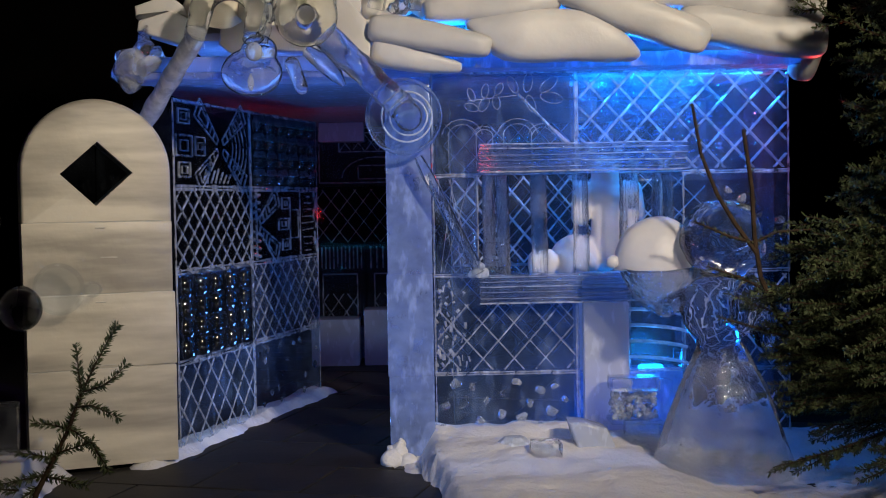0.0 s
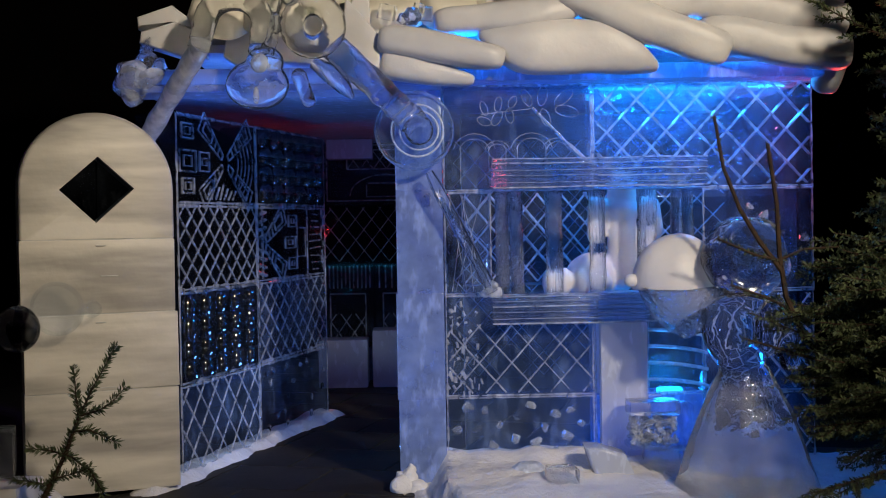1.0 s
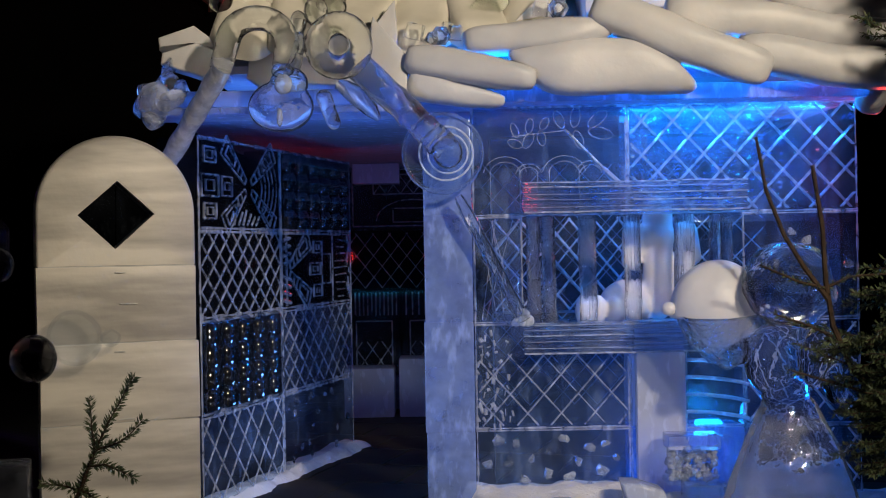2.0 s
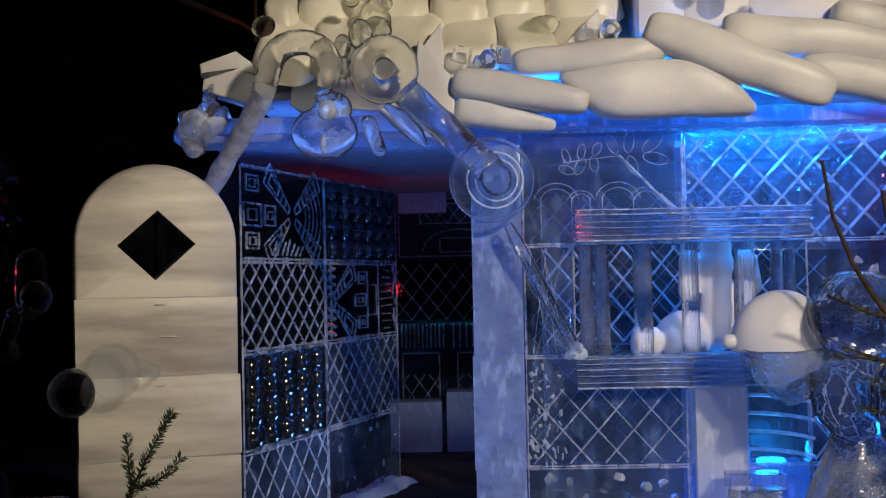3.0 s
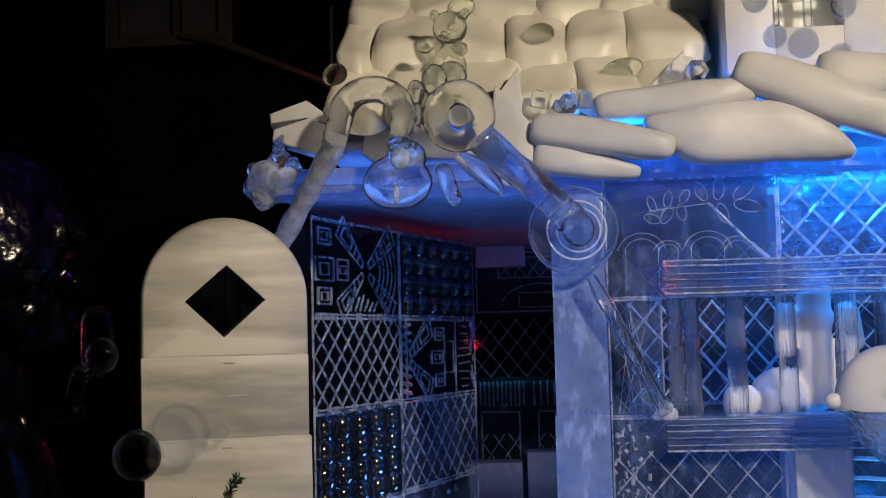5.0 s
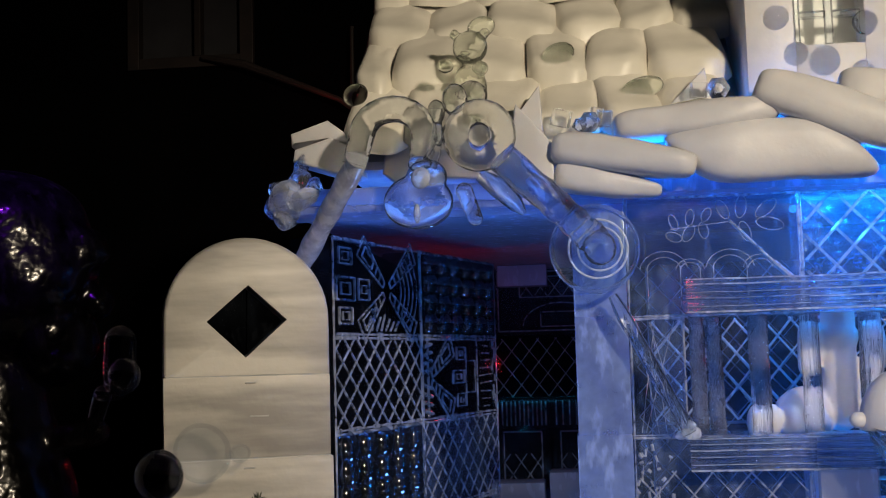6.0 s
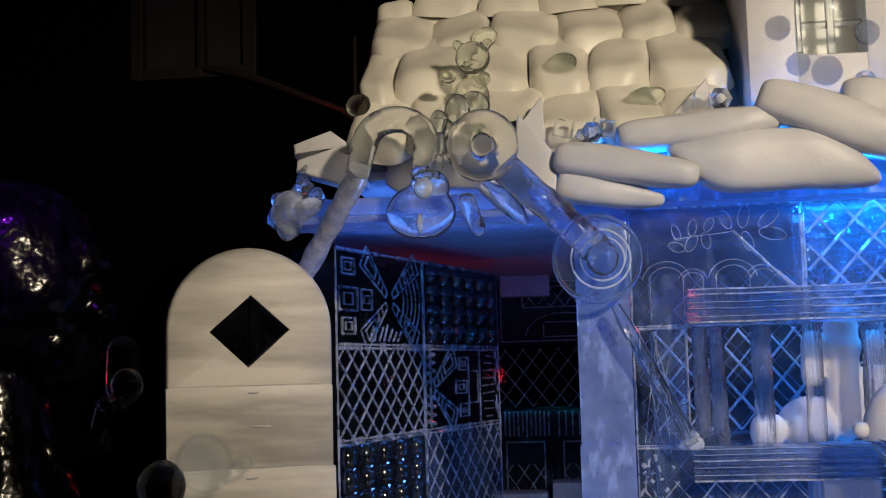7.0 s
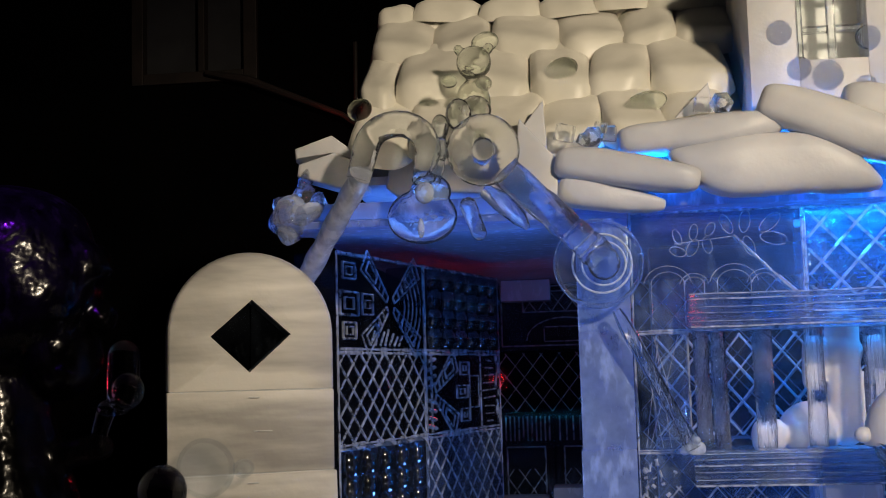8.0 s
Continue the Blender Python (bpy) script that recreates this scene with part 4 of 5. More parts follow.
part("ring", bm, GLASS, arch, "thick clear ring", smooth=60)
bm = bmesh.new()
ball(bm, at(-0.685, 2.425, YA + 0.02), (0.062, 0.045, 0.062), 20, 14)
part("bead", bm, GLASS_ROUGH, arch, smooth=True)
bm = bmesh.new()
tube(bm, [at(-0.60 + 0.43 * k / 12, 2.335 - 0.41 * k / 12, YA + 0.02 + 0.06 * k / 12) for k in range(13)], [0.072 + 0.004 * math.sin(3 * k) for k in range(13)], 20)
for v in bm.verts:
    v.co += noise.noise_vector(v.co * 14) * 0.009
part("cane", bm, GLASS_ROUGH, arch, "thick clear cane full of small bubbles", smooth=50)
for p, r in ((at(-0.885, 2.545), (0.042, 0.035, 0.06)), (at(-0.80, 2.60), (0.06, 0.05, 0.075)), (at(-0.73, 2.64, 6.2), (0.075, 0.06, 0.065)), (at(-0.875, 2.44), (0.03, 0.03, 0.055)), (at(-0.965, 2.31), (0.055, 0.04, 0.04))):
    bm = bmesh.new()
    ball(bm, p, r, 18, 12, warp=0.008)
    part("bead", bm, GLASS, arch, smooth=True)
bm = bmesh.new()
tube(bm, [at(-0.88, 2.56), at(-0.885, 2.45), at(-0.90, 2.36), at(-0.93, 2.29)], [0.024, 0.028, 0.035, 0.04], 12)
part("stem", bm, GLASS, arch, smooth=60)
# the pear-shaped pendant, open in its middle
bm = bmesh.new()
ball(bm, at(-0.975, 2.135), (0.160, 0.06, 0.128), 32, 20, warp=0.006)
ball(bm, at(-0.935, 2.245), (0.095, 0.055, 0.085), 24, 16, warp=0.006)
pendant = part("heart", bm, CLEAR, arch, "clear pear-shaped pendant", smooth=True)
mod = pendant.modifiers.new("joined", "REMESH")
mod.mode, mod.voxel_size, mod.use_smooth_shade = "VOXEL", 0.009, True
for p, r in ((at(-0.955, 2.235, YA - 0.06), (0.045, 0.025, 0.05)), (at(-0.975, 2.075, YA - 0.06), (0.016, 0.014, 0.045))):
    bm = bmesh.new()
    ball(bm, p, r, 16, 10)
    part("heart_knob", bm, CHIP, arch, smooth=True)
bm = bmesh.new()
capsule(bm, at(-0.765, 2.175), at(-0.718, 2.05), 0.04, r2=0.034)
part("drop", bm, GLASS, arch, "clear drop-shaped pendant", smooth=60)
bm = bmesh.new()
tube(bm, [at(-0.70, 2.255, YA + 0.05), at(-0.62, 2.20, YA + 0.06), at(-0.54, 2.12, YA + 0.07), at(-0.50, 2.07, YA + 0.08)], [0.03, 0.05, 0.04, 0.012], 14)
part("leaf", bm, GLASS_ROUGH, arch, smooth=60)

rosette = thing("ice_rosette", (-0.19, 6.25, 1.9), "round rosette of clear ice with concentric rings on the pillar", "rosette")
bm = bmesh.new()
ring_pts = [(-0.19 + 0.20 * math.cos(math.tau * k / 48), 1.905 + 0.205 * math.sin(math.tau * k / 48)) for k in range(48)]
prism(bm, ring_pts, 6.27, 6.33, 0.01)
part("disc", bm, ICE, rosette, smooth=40)
for r, w in ((0.196, 0.012), (0.135, 0.0055), (0.10, 0.005)):
    bm = bmesh.new()
    ring(bm, (-0.19 + (0.2 - r) * 0.25, 6.265, 1.905), r, w, n=48, seg=10)
    part("ring", bm, CUT if r < 0.19 else GLASS, rosette, smooth=60)
bm = bmesh.new()
ball(bm, (-0.165, 6.23, 1.905), (0.075, 0.05, 0.08), 20, 12)
part("boss", bm, GLASS, rosette, smooth=True)
bm = bmesh.new()
box(bm, -0.20, -0.14, 6.335, 6.43, 1.87, 1.93, 0.01)
part("stub", bm, ICE_MILK, rosette)

bm = bmesh.new()
tube(bm, [(-0.115 + 0.325 * k / 9, 6.28 + 0.09 * k / 9, 1.69 - 0.635 * k / 9) for k in range(10)], [0.022] + [0.034, 0.036, 0.033, 0.037, 0.034, 0.036, 0.033, 0.037] + [0.036], 7)
tagged(part("ice_cane", bm, CLEAR, smooth=25), "slanted clear ice cane leaning from the rosette to the sill", "cane")
bm = bmesh.new()
for x, z, r in ((0.20, 1.052, 0.034), (0.235, 1.048, 0.030), (0.17, 1.045, 0.024), (0.215, 1.085, 0.024)):
    ball(bm, (x, 6.40, z), r, 14, 10, warp=0.014, freq=20)
tagged(part("snow_lump", bm, CUT, smooth=50), "lump of frost holding the foot of the cane", "snow")

# cluster of ice crystals at the roof corner
crystal = thing("ice_flower", (-1.65, 6.45, 2.15), "flower-like cluster of rough ice crystals at the roof corner", "ice flower")
for k, (x, z, rx, rz, turn) in enumerate(((-1.655, 2.20, 0.075, 0.11, 15), (-1.60, 2.30, 0.045, 0.07, 40), (-1.705, 2.26, 0.05, 0.05, -20), (-1.575, 2.21, 0.05, 0.08, 65), (-1.585, 2.37, 0.03, 0.05, 10), (-1.53, 2.27, 0.05, 0.04, 30), (-1.67, 2.11, 0.055, 0.05, 0), (-1.715, 2.17, 0.045, 0.06, 15))):
    bm = bmesh.new()
    bmesh.ops.create_icosphere(bm, subdivisions=2, radius=1, matrix=Matrix.LocRotScale((x, 6.36 + 0.025 * (k % 3), z), Euler((0, radians(turn), 0)), (rx, 0.07, rz)))
    for v in bm.verts:
        v.co += noise.noise_vector(v.co * 13) * 0.028
    part("petal", bm, CHIP if k % 3 == 0 else GLASS_ROUGH, crystal)

# ---- the snow door ----
door = thing("door_1", (-1.87, 6.42, 0), "open white snow door with an arched top and a diamond window", "door", kind="structure")
D0, DTURN = Vector((-2.235, 6.245, 0)), 21.3
MD = Matrix.Translation(D0) @ pose(0, 0, 0, 0, 0, DTURN)
W, TH = 0.80, 0.20


def door_piece(x0, x1, z0, z1):
    bm = bmesh.new()
    box(bm, x0, x1, random.uniform(-0.002, 0.001), TH, z0, z1, 0.006, 0.006, 6)
    for v in bm.verts:
        v.co += noise.noise_vector(Vector((v.co.x * 3, v.co.y * 3, v.co.z * 16))) * 0.005
    bm.transform(MD)
    part("snow_block", bm, DOOR_SNOW, door, smooth=50)


for z0, z1 in ((0.03, 0.565), (0.57, 0.975), (0.98, 1.365)):
    wob = random.uniform(-0.008, 0.008)
    door_piece(0.005 + wob, W + wob, z0, z1)
bm = bmesh.new()
outer = [(0.0, 1.372), (W, 1.372)] + [(W / 2 + W / 2 * math.cos(math.pi * k / 24), 1.64 + 0.40 * math.sin(math.pi * k / 24)) for k in range(25)]
hole = [(0.205, 1.63), (0.39, 1.455), (0.59, 1.635), (0.405, 1.805)]
cx, cz = 0.398, 1.632


def toward(px, pz):
    """Where the ray from the middle of the diamond leaves the diamond."""
    a = math.atan2(pz - cz, px - cx)
    best = None
    for (ax, az), (bx, bz) in zip(hole, hole[1:] + hole[:1]):
        ex, ez, dx, dz = bx - ax, bz - az, math.cos(a), math.sin(a)
        den = dx * ez - dz * ex
        if abs(den) > 1e-9:
            s = ((ax - cx) * ez - (az - cz) * ex) / den
            w = ((ax - cx) * dz - (az - cz) * dx) / den
            if s > 0 and -1e-6 <= w <= 1 + 1e-6:
                best = (cx + s * dx, cz + s * dz)
    return best


dense = []
for (ax, az), (bx, bz) in zip(outer, outer[1:] + outer[:1]):
    steps = max(1, int(math.dist((ax, az), (bx, bz)) / 0.04))
    dense += [(ax + (bx - ax) * s / steps, az + (bz - az) * s / steps) for s in range(steps)]
corner_of = {min(range(len(dense)), key=lambda i: abs(math.remainder(math.atan2(dense[i][1] - cz, dense[i][0] - cx) - math.atan2(hz - cz, hx - cx), math.tau))): (hx, hz) for hx, hz in hole}
inner = [corner_of.get(i) or toward(*p) for i, p in enumerate(dense)]
layers = []
for y, grow in ((0.0, 0.955), (0.006, 0.975), (0.022, 0.992), (0.05, 1.0), (TH - 0.02, 1.0), (TH, 0.985)):
    layers.append([bm.verts.new((cx + (x - cx) * grow, y, 1.372 + (z - 1.372) * grow)) for x, z in dense])
inn = [[bm.verts.new((x, y, z)) for x, z in inner] for y in (0.0, TH)]
n = len(dense)
for k in range(n):
    j = (k + 1) % n
    for a, b in zip(layers, layers[1:]):
        bm.faces.new((a[k], a[j], b[j], b[k]))
    bm.faces.new((layers[0][k], layers[0][j], inn[0][j], inn[0][k]))
    bm.faces.new((layers[-1][k], layers[-1][j], inn[1][j], inn[1][k]))
    bm.faces.new((inn[0][k], inn[0][j], inn[1][j], inn[1][k]))
bm.transform(MD)
part("arched_top", bm, DOOR_SNOW, door, smooth=50)
for half in (-1, 1):
    bm = bmesh.new()
    pts = [(x + (x - cx) * 0.06, z + (z - cz) * 0.06) for x, z in hole]
    prism(bm, [(min(x, cx - 0.002) if half < 0 else max(x, cx + 0.002), z) for x, z in pts], 0.03 + 0.004 * (half > 0), 0.055)
    bm.transform(MD)
    part("window_pane", bm, BLACK_ICE, door, "dark clear ice pane")
bm = bmesh.new()
for x0, x1, z in ((0.01, 0.79, 0.567), (0.01, 0.79, 0.977), (0.01, 0.79, 1.368)):
    box(bm, x0, x1, 0.003, TH - 0.004, z - 0.009, z + 0.009, 0.003, 0.004, 8)
for x, z, h in ((0.41, 1.335, 0.05), (0.45, 1.175, 0.09), (0.40, 0.93, 0.05), (0.43, 0.585, 0.08)):
    box(bm, x - h / 2, x + h / 2, -0.010, 0.01, z - 0.003, z + 0.003, 0, 0.003, 4)
bm.transform(MD)
part("joint", bm, JOINT, door, "grey frozen joints")

bm = bmesh.new()
ball(bm, (-2.02, 6.16, 1.02), (0.137, 0.10, 0.14), 32, 20, warp=0.006)
part("door_knob", bm, LENS_ICE, door, "large clear ice bubble knob", smooth=True)
bm = bmesh.new()
ball(bm, (-2.205, 6.10, 0.925), (0.115, 0.09, 0.12), 32, 20, warp=0.006)
part("door_knob", bm, CLEAR, door, "clear ice bubble beside the knob", smooth=True)
bm = bmesh.new()
ball(bm, (-1.87, 6.26, 1.01), (0.05, 0.07, 0.045), 16, 10)
part("door_knob", bm, LENS_ICE, door, "small clear ice bubble", smooth=True)

# ---- ice statue, bowl and loaf ----
SX, SY = 1.43, 5.92
bm = bmesh.new()
lathe(bm, (SX, SY, -0.02), ((0.395, 0.0), (0.39, 0.04), (0.355, 0.16), (0.295, 0.33), (0.235, 0.48), (0.185, 0.58), (0.15, 0.65), (0.12, 0.71)), 10, 0.8, 0.012)
ball(bm, (SX - 0.09, SY - 0.02, 0.875), (0.128, 0.12, 0.17))
ball(bm, (SX + 0.12, SY, 0.88), (0.085, 0.09, 0.155), warp=0.02, freq=8)
ball(bm, (SX - 0.02, SY, 0.72), (0.12, 0.10, 0.10))
capsule(bm, (SX, SY, 0.98), (SX + 0.01, SY, 1.1), 0.085)
ball(bm, (SX + 0.005, SY, 1.225), (0.212, 0.20, 0.205), 36, 24, warp=0.035, freq=6)
capsule(bm, (SX - 0.12, SY - 0.05, 0.98), (SX - 0.30, SY - 0.02, 0.88), 0.05)
capsule(bm, (SX + 0.16, SY, 0.98), (SX + 0.2, SY - 0.08, 0.72), 0.055)
statue = part("ice_statue", bm, STATUE_ICE, smooth=True)
mod = statue.modifiers.new("joined", "REMESH")
mod.mode, mod.voxel_size, mod.use_smooth_shade = "VOXEL", 0.014, True
tagged(statue, "clear ice statue with a round head and bell-shaped skirt", "statue")

bm = bmesh.new()
prof = ((0.03, 0.0), (0.10, 0.015), (0.165, 0.09), (0.205, 0.19), (0.22, 0.235), (0.215, 0.25), (0.19, 0.235), (0.15, 0.12), (0.08, 0.05), (0.01, 0.045))
lathe(bm, (1.135, 6.06, 0.83), prof, 30, 0.8, 0.02)
for v in bm.verts:
    v.co.x += 0.06 * max(0.0, 1.0 - (v.co.z - 0.835) / 0.2)
tagged(part("ice_bowl", bm, BOWL_ICE, smooth=40), "rippled clear ice bowl held by the statue", "bowl")
bm = bmesh.new()
ball(bm, (1.135, 6.09, 1.075), (0.235, 0.15, 0.27), 32, 22, warp=0.012, freq=3)
for v in bm.verts:
    v.co.z = 1.07 + 0.285 * max(0, (v.co.z - 1.07) / 0.285) ** 0.9
ball(bm, (0.895, 6.06, 1.115), (0.04, 0.035, 0.035), 12, 8)
tagged(part("snow_loaf", bm, SNOW, smooth=60), "white domed loaf of snow in the ice bowl", "loaf")

# box of crushed ice and blocks beside the statue
crate = thing("ice_box", (1.03, 6.22, 0.24), "clear ice box filled with sparkling crushed ice", "box")
bm = bmesh.new()
box(bm, 0.90, 1.16, 6.16, 6.34, 0.41, 0.48, 0.008, 0.004, 2)
part("lid", bm, GLASS, crate, smooth=40)
bm = bmesh.new()
for k in range(170):
    p = (random.uniform(0.91, 1.15), random.uniform(6.16, 6.32), random.uniform(0.26, 0.40))
    bmesh.ops.create_icosphere(bm, subdivisions=1, radius=random.uniform(0.010, 0.02), matrix=Matrix.LocRotScale(p, Euler((k, k * 2, 0)), (1, 1, 1.3)))
tagged(part("crushed_ice", bm, CHIP, crate, smooth=20), kind="stuff")
bm = bmesh.new()
box(bm, 0.895, 1.165, 6.15, 6.35, 0.235, 0.258, 0.006)
part("base", bm, ICE, crate)
bm = bmesh.new()
box(bm, 0.99, 1.2, 6.14, 6.36, 0.0, 0.233, 0.014, 0.006, 3)
tagged(part("ice_block", bm, CUBE_ICE, smooth=40), "rough clear ice block under the box", "ice block")
bm = bmesh.new()
box(bm, 1.17, 1.24, 6.2, 6.36, 0.0, 0.46, 0.012, 0.005, 3)
tagged(part("ice_block", bm, ICE, smooth=40), "upright cloudy ice block behind the statue", "ice block")

# bits lying on the snow
bm = bmesh.new()
lathe(bm, (0.37, 6.2, 0.085), ((0.06, 0), (0.10, 0.025), (0.095, 0.06), (0.055, 0.09), (0.02, 0.095)), 7, 0.9, 0.014)
tagged(part("ice_nugget", bm, CUT, smooth=25), "faceted nugget of clear yellowish ice on the snow", "ice nugget")
bm = bmesh.new()
box(bm, -0.075, 0.075, -0.06, 0.06, 0, 0.115, 0.008, 0.006, 2)
bm.transform(pose(0.52, 6.0, 0.075, 4, 0, 8))
tagged(part("ice_cube", bm, CUBE_ICE, smooth=35), "clear ice cube lying on the snow", "ice cube")
bm = bmesh.new()
prism(bm, [(0.655, 0.265), (0.74, 0.262), (0.86, 0.225), (0.90, 0.14), (0.94, 0.035), (0.925, 0.02), (0.84, 0.05), (0.70, 0.10)], 6.08, 6.26, 0.02)
for v in bm.verts:
    v.co += noise.noise_vector(v.co * 8) * 0.012
tagged(part("snow_chunk", bm, ICE_DULL, smooth=60), "tilted grey slab of broken frosted ice", "ice slab")
for x, y, z, s in ((0.62, 6.42, 0.11, 0.05), (0.2, 6.42, 0.11, 0.045), (0.02, 6.4, 0.1, 0.05), (0.44, 6.44, 0.12, 0.035), (0.70, 6.4, 0.1, 0.06), (0.56, 6.36, 0.11, 0.03)):
    bm = bmesh.new()
    bmesh.ops.create_icosphere(bm, subdivisions=2, radius=s, matrix=Matrix.LocRotScale((x, y, z), Euler((x * 9, y, 0)), (1, 0.8, 0.9)))
    for v in bm.verts:
        v.co += noise.noise_vector(v.co * 20) * 0.015
    tagged(part("ice_lump", bm, GLASS_ROUGH, smooth=25), "broken lump of ice at the foot of the wall", "ice lump", "ice lumps at the wall")

# low ice blocks by the far wall
for x0, x1, z1 in ((-1.05, -0.62, 0.42), (-0.58, -0.1, 0.5)):
    bm = bmesh.new()
    box(bm, x0, x1, 10.5, 10.85, 0, z1, 0.02, 0.01, 3)
    tagged(part("ice_block", bm, ICE_DULL, smooth=40), "low block of frosted ice before the far wall", "ice block")
bm = bmesh.new()
box(bm, -0.95, -0.55, 10.55, 10.8, 2.0, 2.17, 0.01)
tagged(part("ceiling_block", bm, ICE_DULL, smooth=40), "frosted ice block under the ceiling tinted red", "ice block")

# blocks beside the door
for x0, x1, y0, y1, z0, z1, mat, turn in ((-2.62, -2.20, 5.85, 6.1, 0.20, 0.44, GLASS_ROUGH, 14), (-2.55, -2.08, 5.75, 6.05, 0.0, 0.20, SNOW, -8), (-3.0, -2.5, 5.7, 6.0, 0.0, 0.3, SNOW, 5)):
    bm = bmesh.new()
    c = Vector(((x0 + x1) / 2, (y0 + y1) / 2, 0))
    box(bm, x0 - c.x, x1 - c.x, y0 - c.y, y1 - c.y, z0, z1, 0.014, 0.008, 3)
    bm.transform(Matrix.Translation(c) @ pose(0, 0, 0, 0, 0, turn))
    tagged(part("snow_block" if mat is SNOW else "ice_block", bm, mat, smooth=40), "block of packed snow beside the door" if mat is SNOW else "clear ice block lying on a snow block", "block")

# ---- dark ice sculpture at the side ----
bm = bmesh.new()
HX, HY = -3.08, 6.3
ball(bm, (HX, HY, 1.92), (0.5, 0.42, 0.48), 36, 24, warp=0.05, freq=3)
ball(bm, (HX + 0.45, HY, 1.98), (0.11, 0.14, 0.12), warp=0.03, freq=9)
ball(bm, (HX + 0.5, HY, 1.74), (0.09, 0.10, 0.09), warp=0.02, freq=9)
ball(bm, (HX + 0.3, HY, 1.55), (0.2, 0.22, 0.2), warp=0.03, freq=6)
lathe(bm, (HX - 0.1, HY, -0.02), ((0.62, 0), (0.58, 0.4), (0.45, 0.9), (0.33, 1.3), (0.3, 1.6)), 32, 0.8, 0.04)
capsule(bm, (HX + 0.15, HY, 1.05), (HX + 0.50, HY - 0.02, 1.12), 0.07)
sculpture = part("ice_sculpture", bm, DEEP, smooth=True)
mod = sculpture.modifiers.new("joined", "REMESH")
mod.mode, mod.voxel_size, mod.use_smooth_shade = "VOXEL", 0.024, True
tagged(sculpture, "large dark ice sculpture glinting purple and red", "sculpture")

ladle = thing("ice_ladle", (-2.55, 6.25, 1.08), "clear ice ladle with a round bowl held out by the sculpture", "ladle")
bm = bmesh.new()
capsule(bm, (-2.59, 6.24, 1.10), (-2.52, 6.22, 1.30), 0.035, r2=0.045)
part("handle", bm, CLEAR, ladle, smooth=60)
bm = bmesh.new()
capsule(bm, (-2.43, 6.2, 1.37), (-2.425, 6.2, 1.545), 0.078, 20)
part("cup", bm, CLEAR, ladle, smooth=60)
bm = bmesh.new()
ball(bm, (-2.375, 6.12, 1.385), (0.078, 0.06, 0.085), 20, 14)
part("bead", bm, CLEAR, ladle, smooth=True)
bm = bmesh.new()
ball(bm, (-2.48, 6.2, 1.31), (0.075, 0.06, 0.045), 16, 10, warp=0.02, freq=12)
part("knuckle", bm, CLEAR, ladle, smooth=True)

# ---- dark building behind ----
house = thing("dark_building", (-5, 14.2, 0), "dark unlit building with a framed window", "building")
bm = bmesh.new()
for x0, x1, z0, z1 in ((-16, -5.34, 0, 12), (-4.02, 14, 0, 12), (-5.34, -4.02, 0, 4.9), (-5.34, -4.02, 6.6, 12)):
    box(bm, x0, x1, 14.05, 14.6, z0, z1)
part("wall", bm, NIGHT_WALL, house)
bm = bmesh.new()
box(bm, -5.30, -4.06, 14.12, 14.14, 4.97, 6.56)
window = part("window", bm, CURTAIN, house, "dull grey window pane in a weathered frame")
for x0, x1, z0, z1 in ((-5.42, -5.28, 4.86, 6.66), (-4.08, -3.92, 4.86, 6.66), (-5.28, -4.08, 4.86, 4.99), (-4.62, -4.54, 4.99, 6.5), (-5.28, -4.08, 6.5, 6.66)):
    bm = bmesh.new()
    box(bm, x0, x1, 13.98, 14.2, z0, z1, 0.01)
    part("frame_bar", bm, FRAMEPAINT, window)
bm = bmesh.new()
tube(bm, [(-4.5, 13.9, 4.95), (-4.0, 13.88, 4.83), (-2.9, 13.85, 4.36), (-2.7, 13.86, 4.2)], [0.03, 0.05, 0.03, 0.02], 8)
part("gutter", bm, FRAMEPAINT, house, "thin slanting gutter pipe")
bm = bmesh.new()
tube(bm, [(-2.75, 13.86, 4.15), (-2.75, 13.9, 5.2)], 0.025, 8)
part("gutter", bm, FRAMEPAINT, house)
lamp("red_wall_light", "POINT", (-3.05, 13.5, 4.3), (0, 0, 0), 1.5, (1.0, 0.05, 0.05), 0.05)

# ---- spruces ----


def needle(verts, faces, p, d, ln, w):
    s = d.orthogonal().normalized()
    s.rotate(Matrix.Rotation(random.uniform(0, 6.28), 3, d))
    k = len(verts)
    verts += [p - s * w * 0.5, p + d * ln * 0.5 - s * w * 0.6, p + d * ln, p + d * ln * 0.5 + s * w * 0.6]
    faces.append((k, k + 1, k + 2, k + 3))


def twig(wood, verts, faces, a, b, r, step=0.0032, ln=0.029, sag=0.0):
    """A needled twig from a to b; returns its points."""
    a, b = Vector(a), Vector(b)
    d = (b - a)
    n = max(3, int(d.length / 0.05))
    pts = [a + d * (k / n) + Vector((0, 0, -sag * math.sin(math.pi * k / n))) + noise.noise_vector(a * 3 + Vector((k, 0, 0))) * 0.008 for k in range(n + 1)]
    tube(wood, pts, [max(0.0012, r * (1 - 0.8 * k / n)) for k in range(n + 1)], 5)
    count = int(d.length / step)
    for k in range(count):
        s = (k + random.random()) / count * n
        i = min(n - 1, int(s))
        p = pts[i].lerp(pts[i + 1], s - i)
        ax = (pts[i + 1] - pts[i]).normalized()
        o = ax.orthogonal().normalized()
        o.rotate(Matrix.Rotation(random.uniform(0, 6.28), 3, ax))
        needle(verts, faces, p, (ax * random.uniform(0.5, 0.9) + o).normalized(), ln * random.uniform(0.7, 1.15), 0.0070 if ln < 0.03 else 0.0065)
    return pts


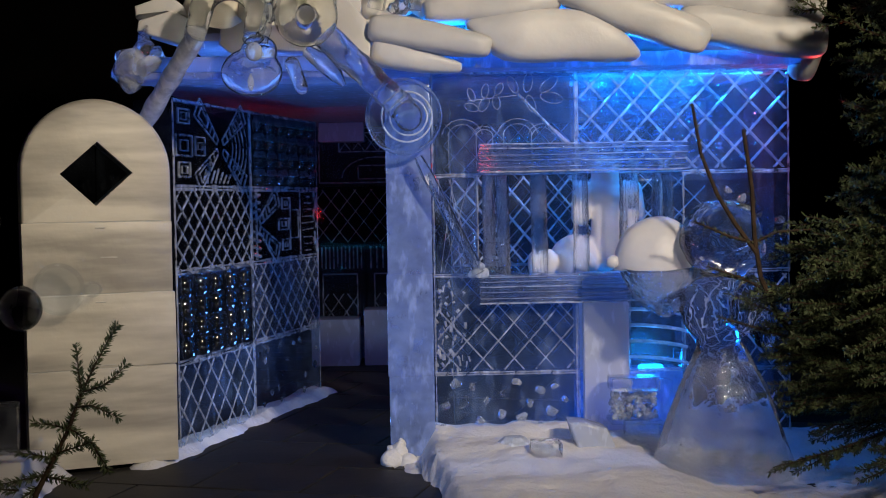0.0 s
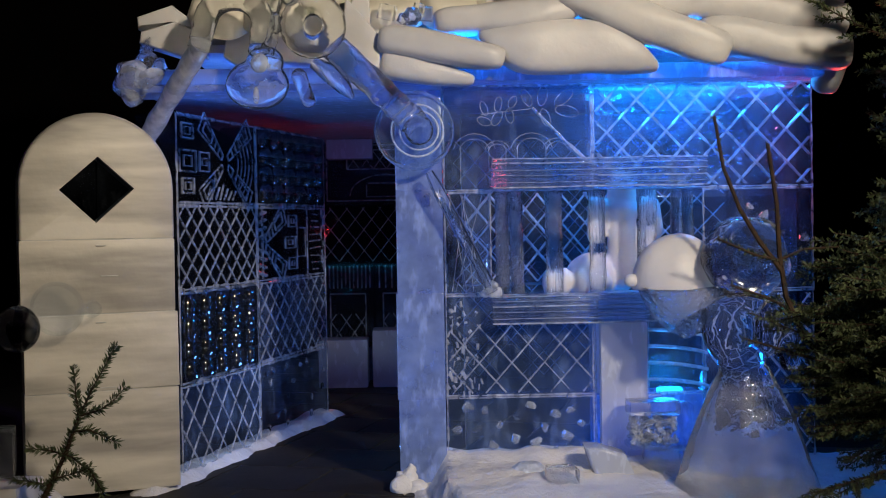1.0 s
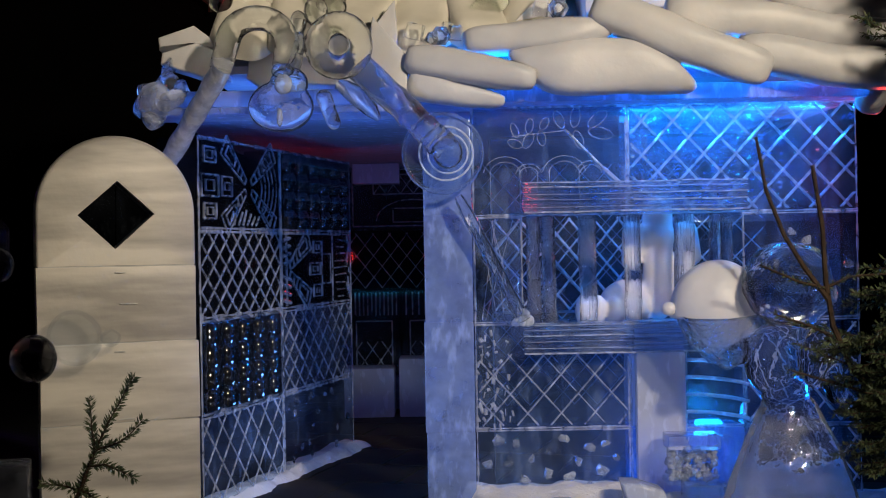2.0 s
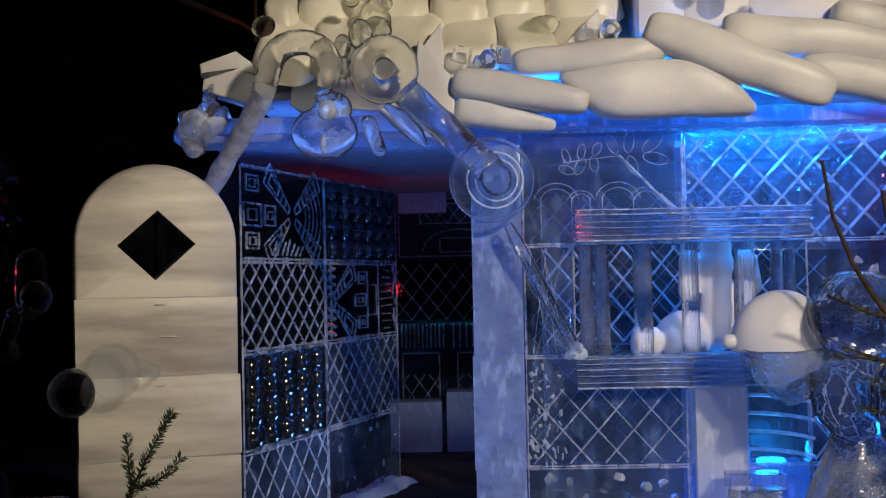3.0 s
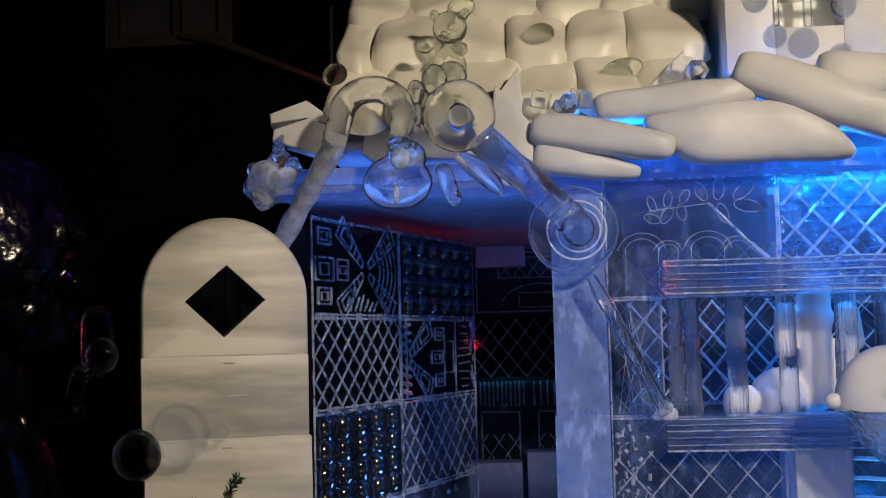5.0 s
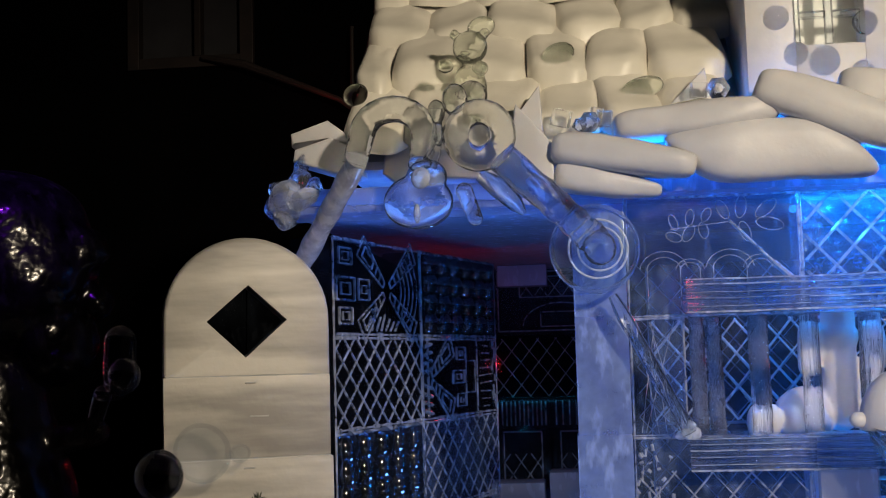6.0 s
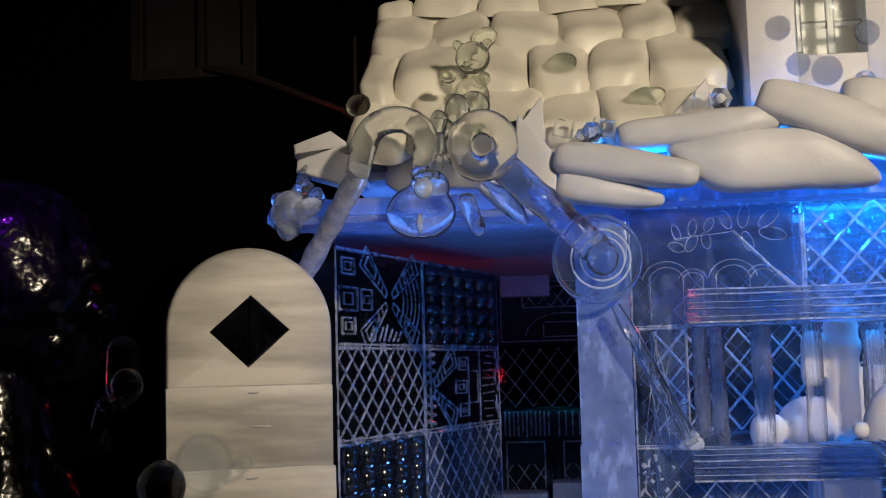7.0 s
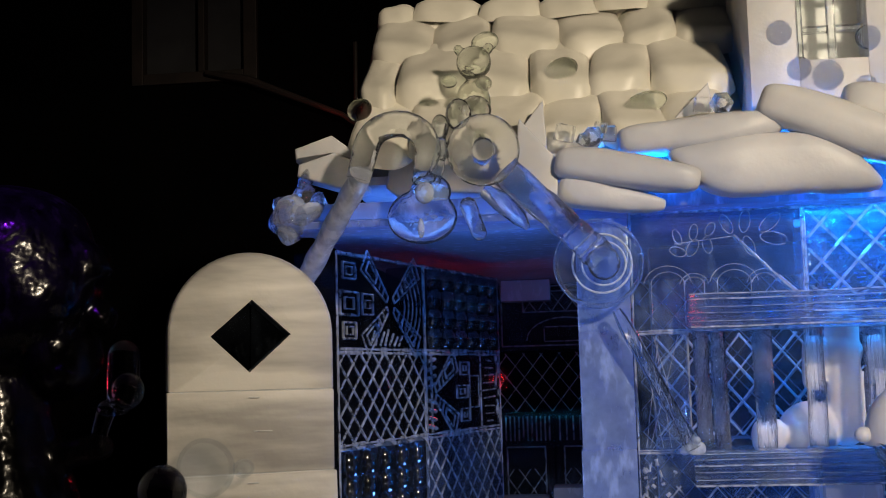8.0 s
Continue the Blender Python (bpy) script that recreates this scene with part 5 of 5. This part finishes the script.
def spray(wood, verts, faces, a, b, r, sides=8, reach=0.3, bare=0.0):
    """A bough with side twigs to both sides."""
    a, b = Vector(a), Vector(b)
    pts = twig(wood, verts, faces, a, b, r, 0.0032 if not bare else 0.012, sag=0.03)
    d = (b - a).normalized()
    flat = d.cross(Vector((0, 0.35, 1))).normalized()
    for k in range(sides):
        s = 0.15 + 0.8 * k / sides + random.uniform(-0.04, 0.04)
        p = a.lerp(b, s) + Vector((0, 0, -0.03 * math.sin(math.pi * s)))
        sg = 1 if k % 2 else -1
        e = p + (d * random.uniform(0.6, 0.9) + flat * sg * random.uniform(0.5, 0.9) + Vector((0, 0, random.uniform(-0.25, 0.1)))).normalized() * reach * (1.1 - 0.7 * s) * random.uniform(0.7, 1.2)
        twig(wood, verts, faces, p, e, r * 0.45, 0.0026 if not bare else 0.006, sag=0.01)


def finish(tree, wood, verts, faces, label):
    tagged(part("twig_wood", wood, BARK, tree), kind="stuff")
    me = bpy.data.meshes.new("needles")
    me.from_pydata(verts, [], faces)
    me.materials.append(NEEDLE)
    ob = new("needles", me)
    ob.parent, ob.matrix_parent_inverse = tree, tree.matrix_basis.inverted()
    tagged(ob, label, kind="stuff")


tree = thing("spruce_tree", (2.46, 5.55, 0), "tall dark green spruce standing beside the ice house", "tree")
bm = bmesh.new()
tube(bm, [(2.46 + 0.02 * math.sin(k), 5.55, -0.02 + k * 0.45) for k in range(11)], [0.075 - 0.006 * k for k in range(11)], 12)
part("trunk", bm, BARK, tree)
wood, verts, faces = bmesh.new(), [], []
for k in range(125):
    z = 0.42 + 3.8 * k / 125
    a = radians(137.5 * k)
    d = Vector((math.cos(a), math.sin(a), 0))
    ln = (1.12 - 0.14 * z) * random.uniform(0.75, 1.1)
    if d.x < -0.3:
        ln *= 0.78 if z < 1.2 else 0.6
    p = Vector((2.46, 5.55, z))
    spray(wood, verts, faces, p, p + d * ln + Vector((0, 0, random.uniform(-0.22, 0.12))), 0.011, 15, 0.34)
for k in range(60):
    z = random.uniform(0.42, 1.3)
    a = radians(random.uniform(165, 262))
    p = Vector((2.46, 5.55, z))
    spray(wood, verts, faces, p, p + Vector((math.cos(a), math.sin(a), random.uniform(-0.25, 0.1))) * random.uniform(0.6, 1.0), 0.011, 14, 0.32)
# the long bare boughs that reach before the statue
for a, b, sides in (((2.2, 5.5, 0.7), (1.36, 5.58, 0.98), 9), ((2.4, 5.5, 2.1), (1.66, 5.6, 2.44), 9), ((2.3, 5.5, 0.9), (1.5, 5.6, 0.80), 11), ((2.3, 5.5, 0.6), (1.6, 5.55, 0.62), 11), ((2.3, 5.5, 0.75), (1.55, 5.5, 0.68), 11)):
    spray(wood, verts, faces, a, b, 0.011, sides, 0.22)
    tube(wood, [(2.46, 5.55, a[2] - 0.1), a], 0.011, 6)
# bare brown shoots that rise before the statue
for pts, r in (([(2.44, 5.55, 0.42), (1.98, 5.58, 0.56), (1.76, 5.6, 0.70), (1.62, 5.6, 0.86), (1.54, 5.6, 1.05), (1.51, 5.6, 1.25), (1.50, 5.6, 1.49), (1.46, 5.6, 1.77)], 0.017),
               ([(1.52, 5.6, 1.17), (1.42, 5.61, 1.31), (1.33, 5.61, 1.46), (1.25, 5.6, 1.66), (1.21, 5.6, 1.90)], 0.013),
               ([(1.51, 5.6, 1.22), (1.39, 5.6, 1.25), (1.21, 5.58, 1.33)], 0.008), ([(1.54, 5.6, 1.0), (1.44, 5.6, 1.05), (1.27, 5.58, 1.11)], 0.008),
               ([(1.72, 5.6, 0.74), (1.52, 5.6, 0.80), (1.33, 5.58, 0.86)], 0.008), ([(1.51, 5.6, 1.22), (1.62, 5.6, 1.27), (1.80, 5.6, 1.28)], 0.008)):
    tube(wood, pts, [r * (1 - 0.45 * k / (len(pts) - 1)) for k in range(len(pts))], 7)
    for a, b in zip(pts, pts[1:]):
        twig(wood, verts, faces, a, b, 0.004, 0.02 if r > 0.01 else 0.004)
finish(tree, wood, verts, faces, "short dark green needles")

tree = thing("young_spruce", (-2.0, 5.3, 0), "small young spruce with thin upright shoots in the snow", "tree")
wood, verts, faces = bmesh.new(), [], []
bm = bmesh.new()
tube(bm, [(-1.96, 5.35, -0.03), (-1.93, 5.38, 0.12), (-1.88, 5.4, 0.22), (-1.77, 5.4, 0.43), (-1.71, 5.4, 0.60)], [0.016, 0.014, 0.012, 0.009, 0.006], 8)
part("trunk", bm, BARK, tree)
LN = 0.038
for a, b, sg in (((-1.90, 5.4, 0.18), (-1.77, 5.4, 0.45), 0), ((-1.77, 5.4, 0.45), (-1.70, 5.4, 0.60), 0), ((-1.70, 5.4, 0.60), (-1.54, 5.4, 0.905), -0.015), ((-1.71, 5.4, 0.58), (-1.735, 5.4, 0.81), 0.01), ((-1.70, 5.4, 0.59), (-1.50, 5.38, 0.72), 0.03), ((-1.73, 5.4, 0.52), (-1.54, 5.38, 0.47), -0.02), ((-1.78, 5.4, 0.42), (-1.62, 5.38, 0.26), -0.03), ((-1.78, 5.4, 0.42), (-1.93, 5.36, 0.46), 0.0), ((-1.85, 5.4, 0.3), (-1.66, 5.36, 0.36), 0.0), ((-1.85, 5.4, 0.28), (-2.0, 5.36, 0.32), 0.0), ((-1.66, 5.36, 0.36), (-1.58, 5.34, 0.22), 0.0), ((-1.9, 5.4, 0.2), (-2.12, 5.34, 0.17), 0.0), ((-1.9, 5.4, 0.2), (-1.68, 5.34, 0.16), 0.0), ((-1.92, 5.4, 0.15), (-2.1, 5.32, 0.03), 0.0), ((-2.0, 5.36, 0.14), (-2.3, 5.3, 0.2), 0.0)):
    twig(wood, verts, faces, a, b, 0.006, 0.0014, LN, sg)
finish(tree, wood, verts, faces, "short green needles")
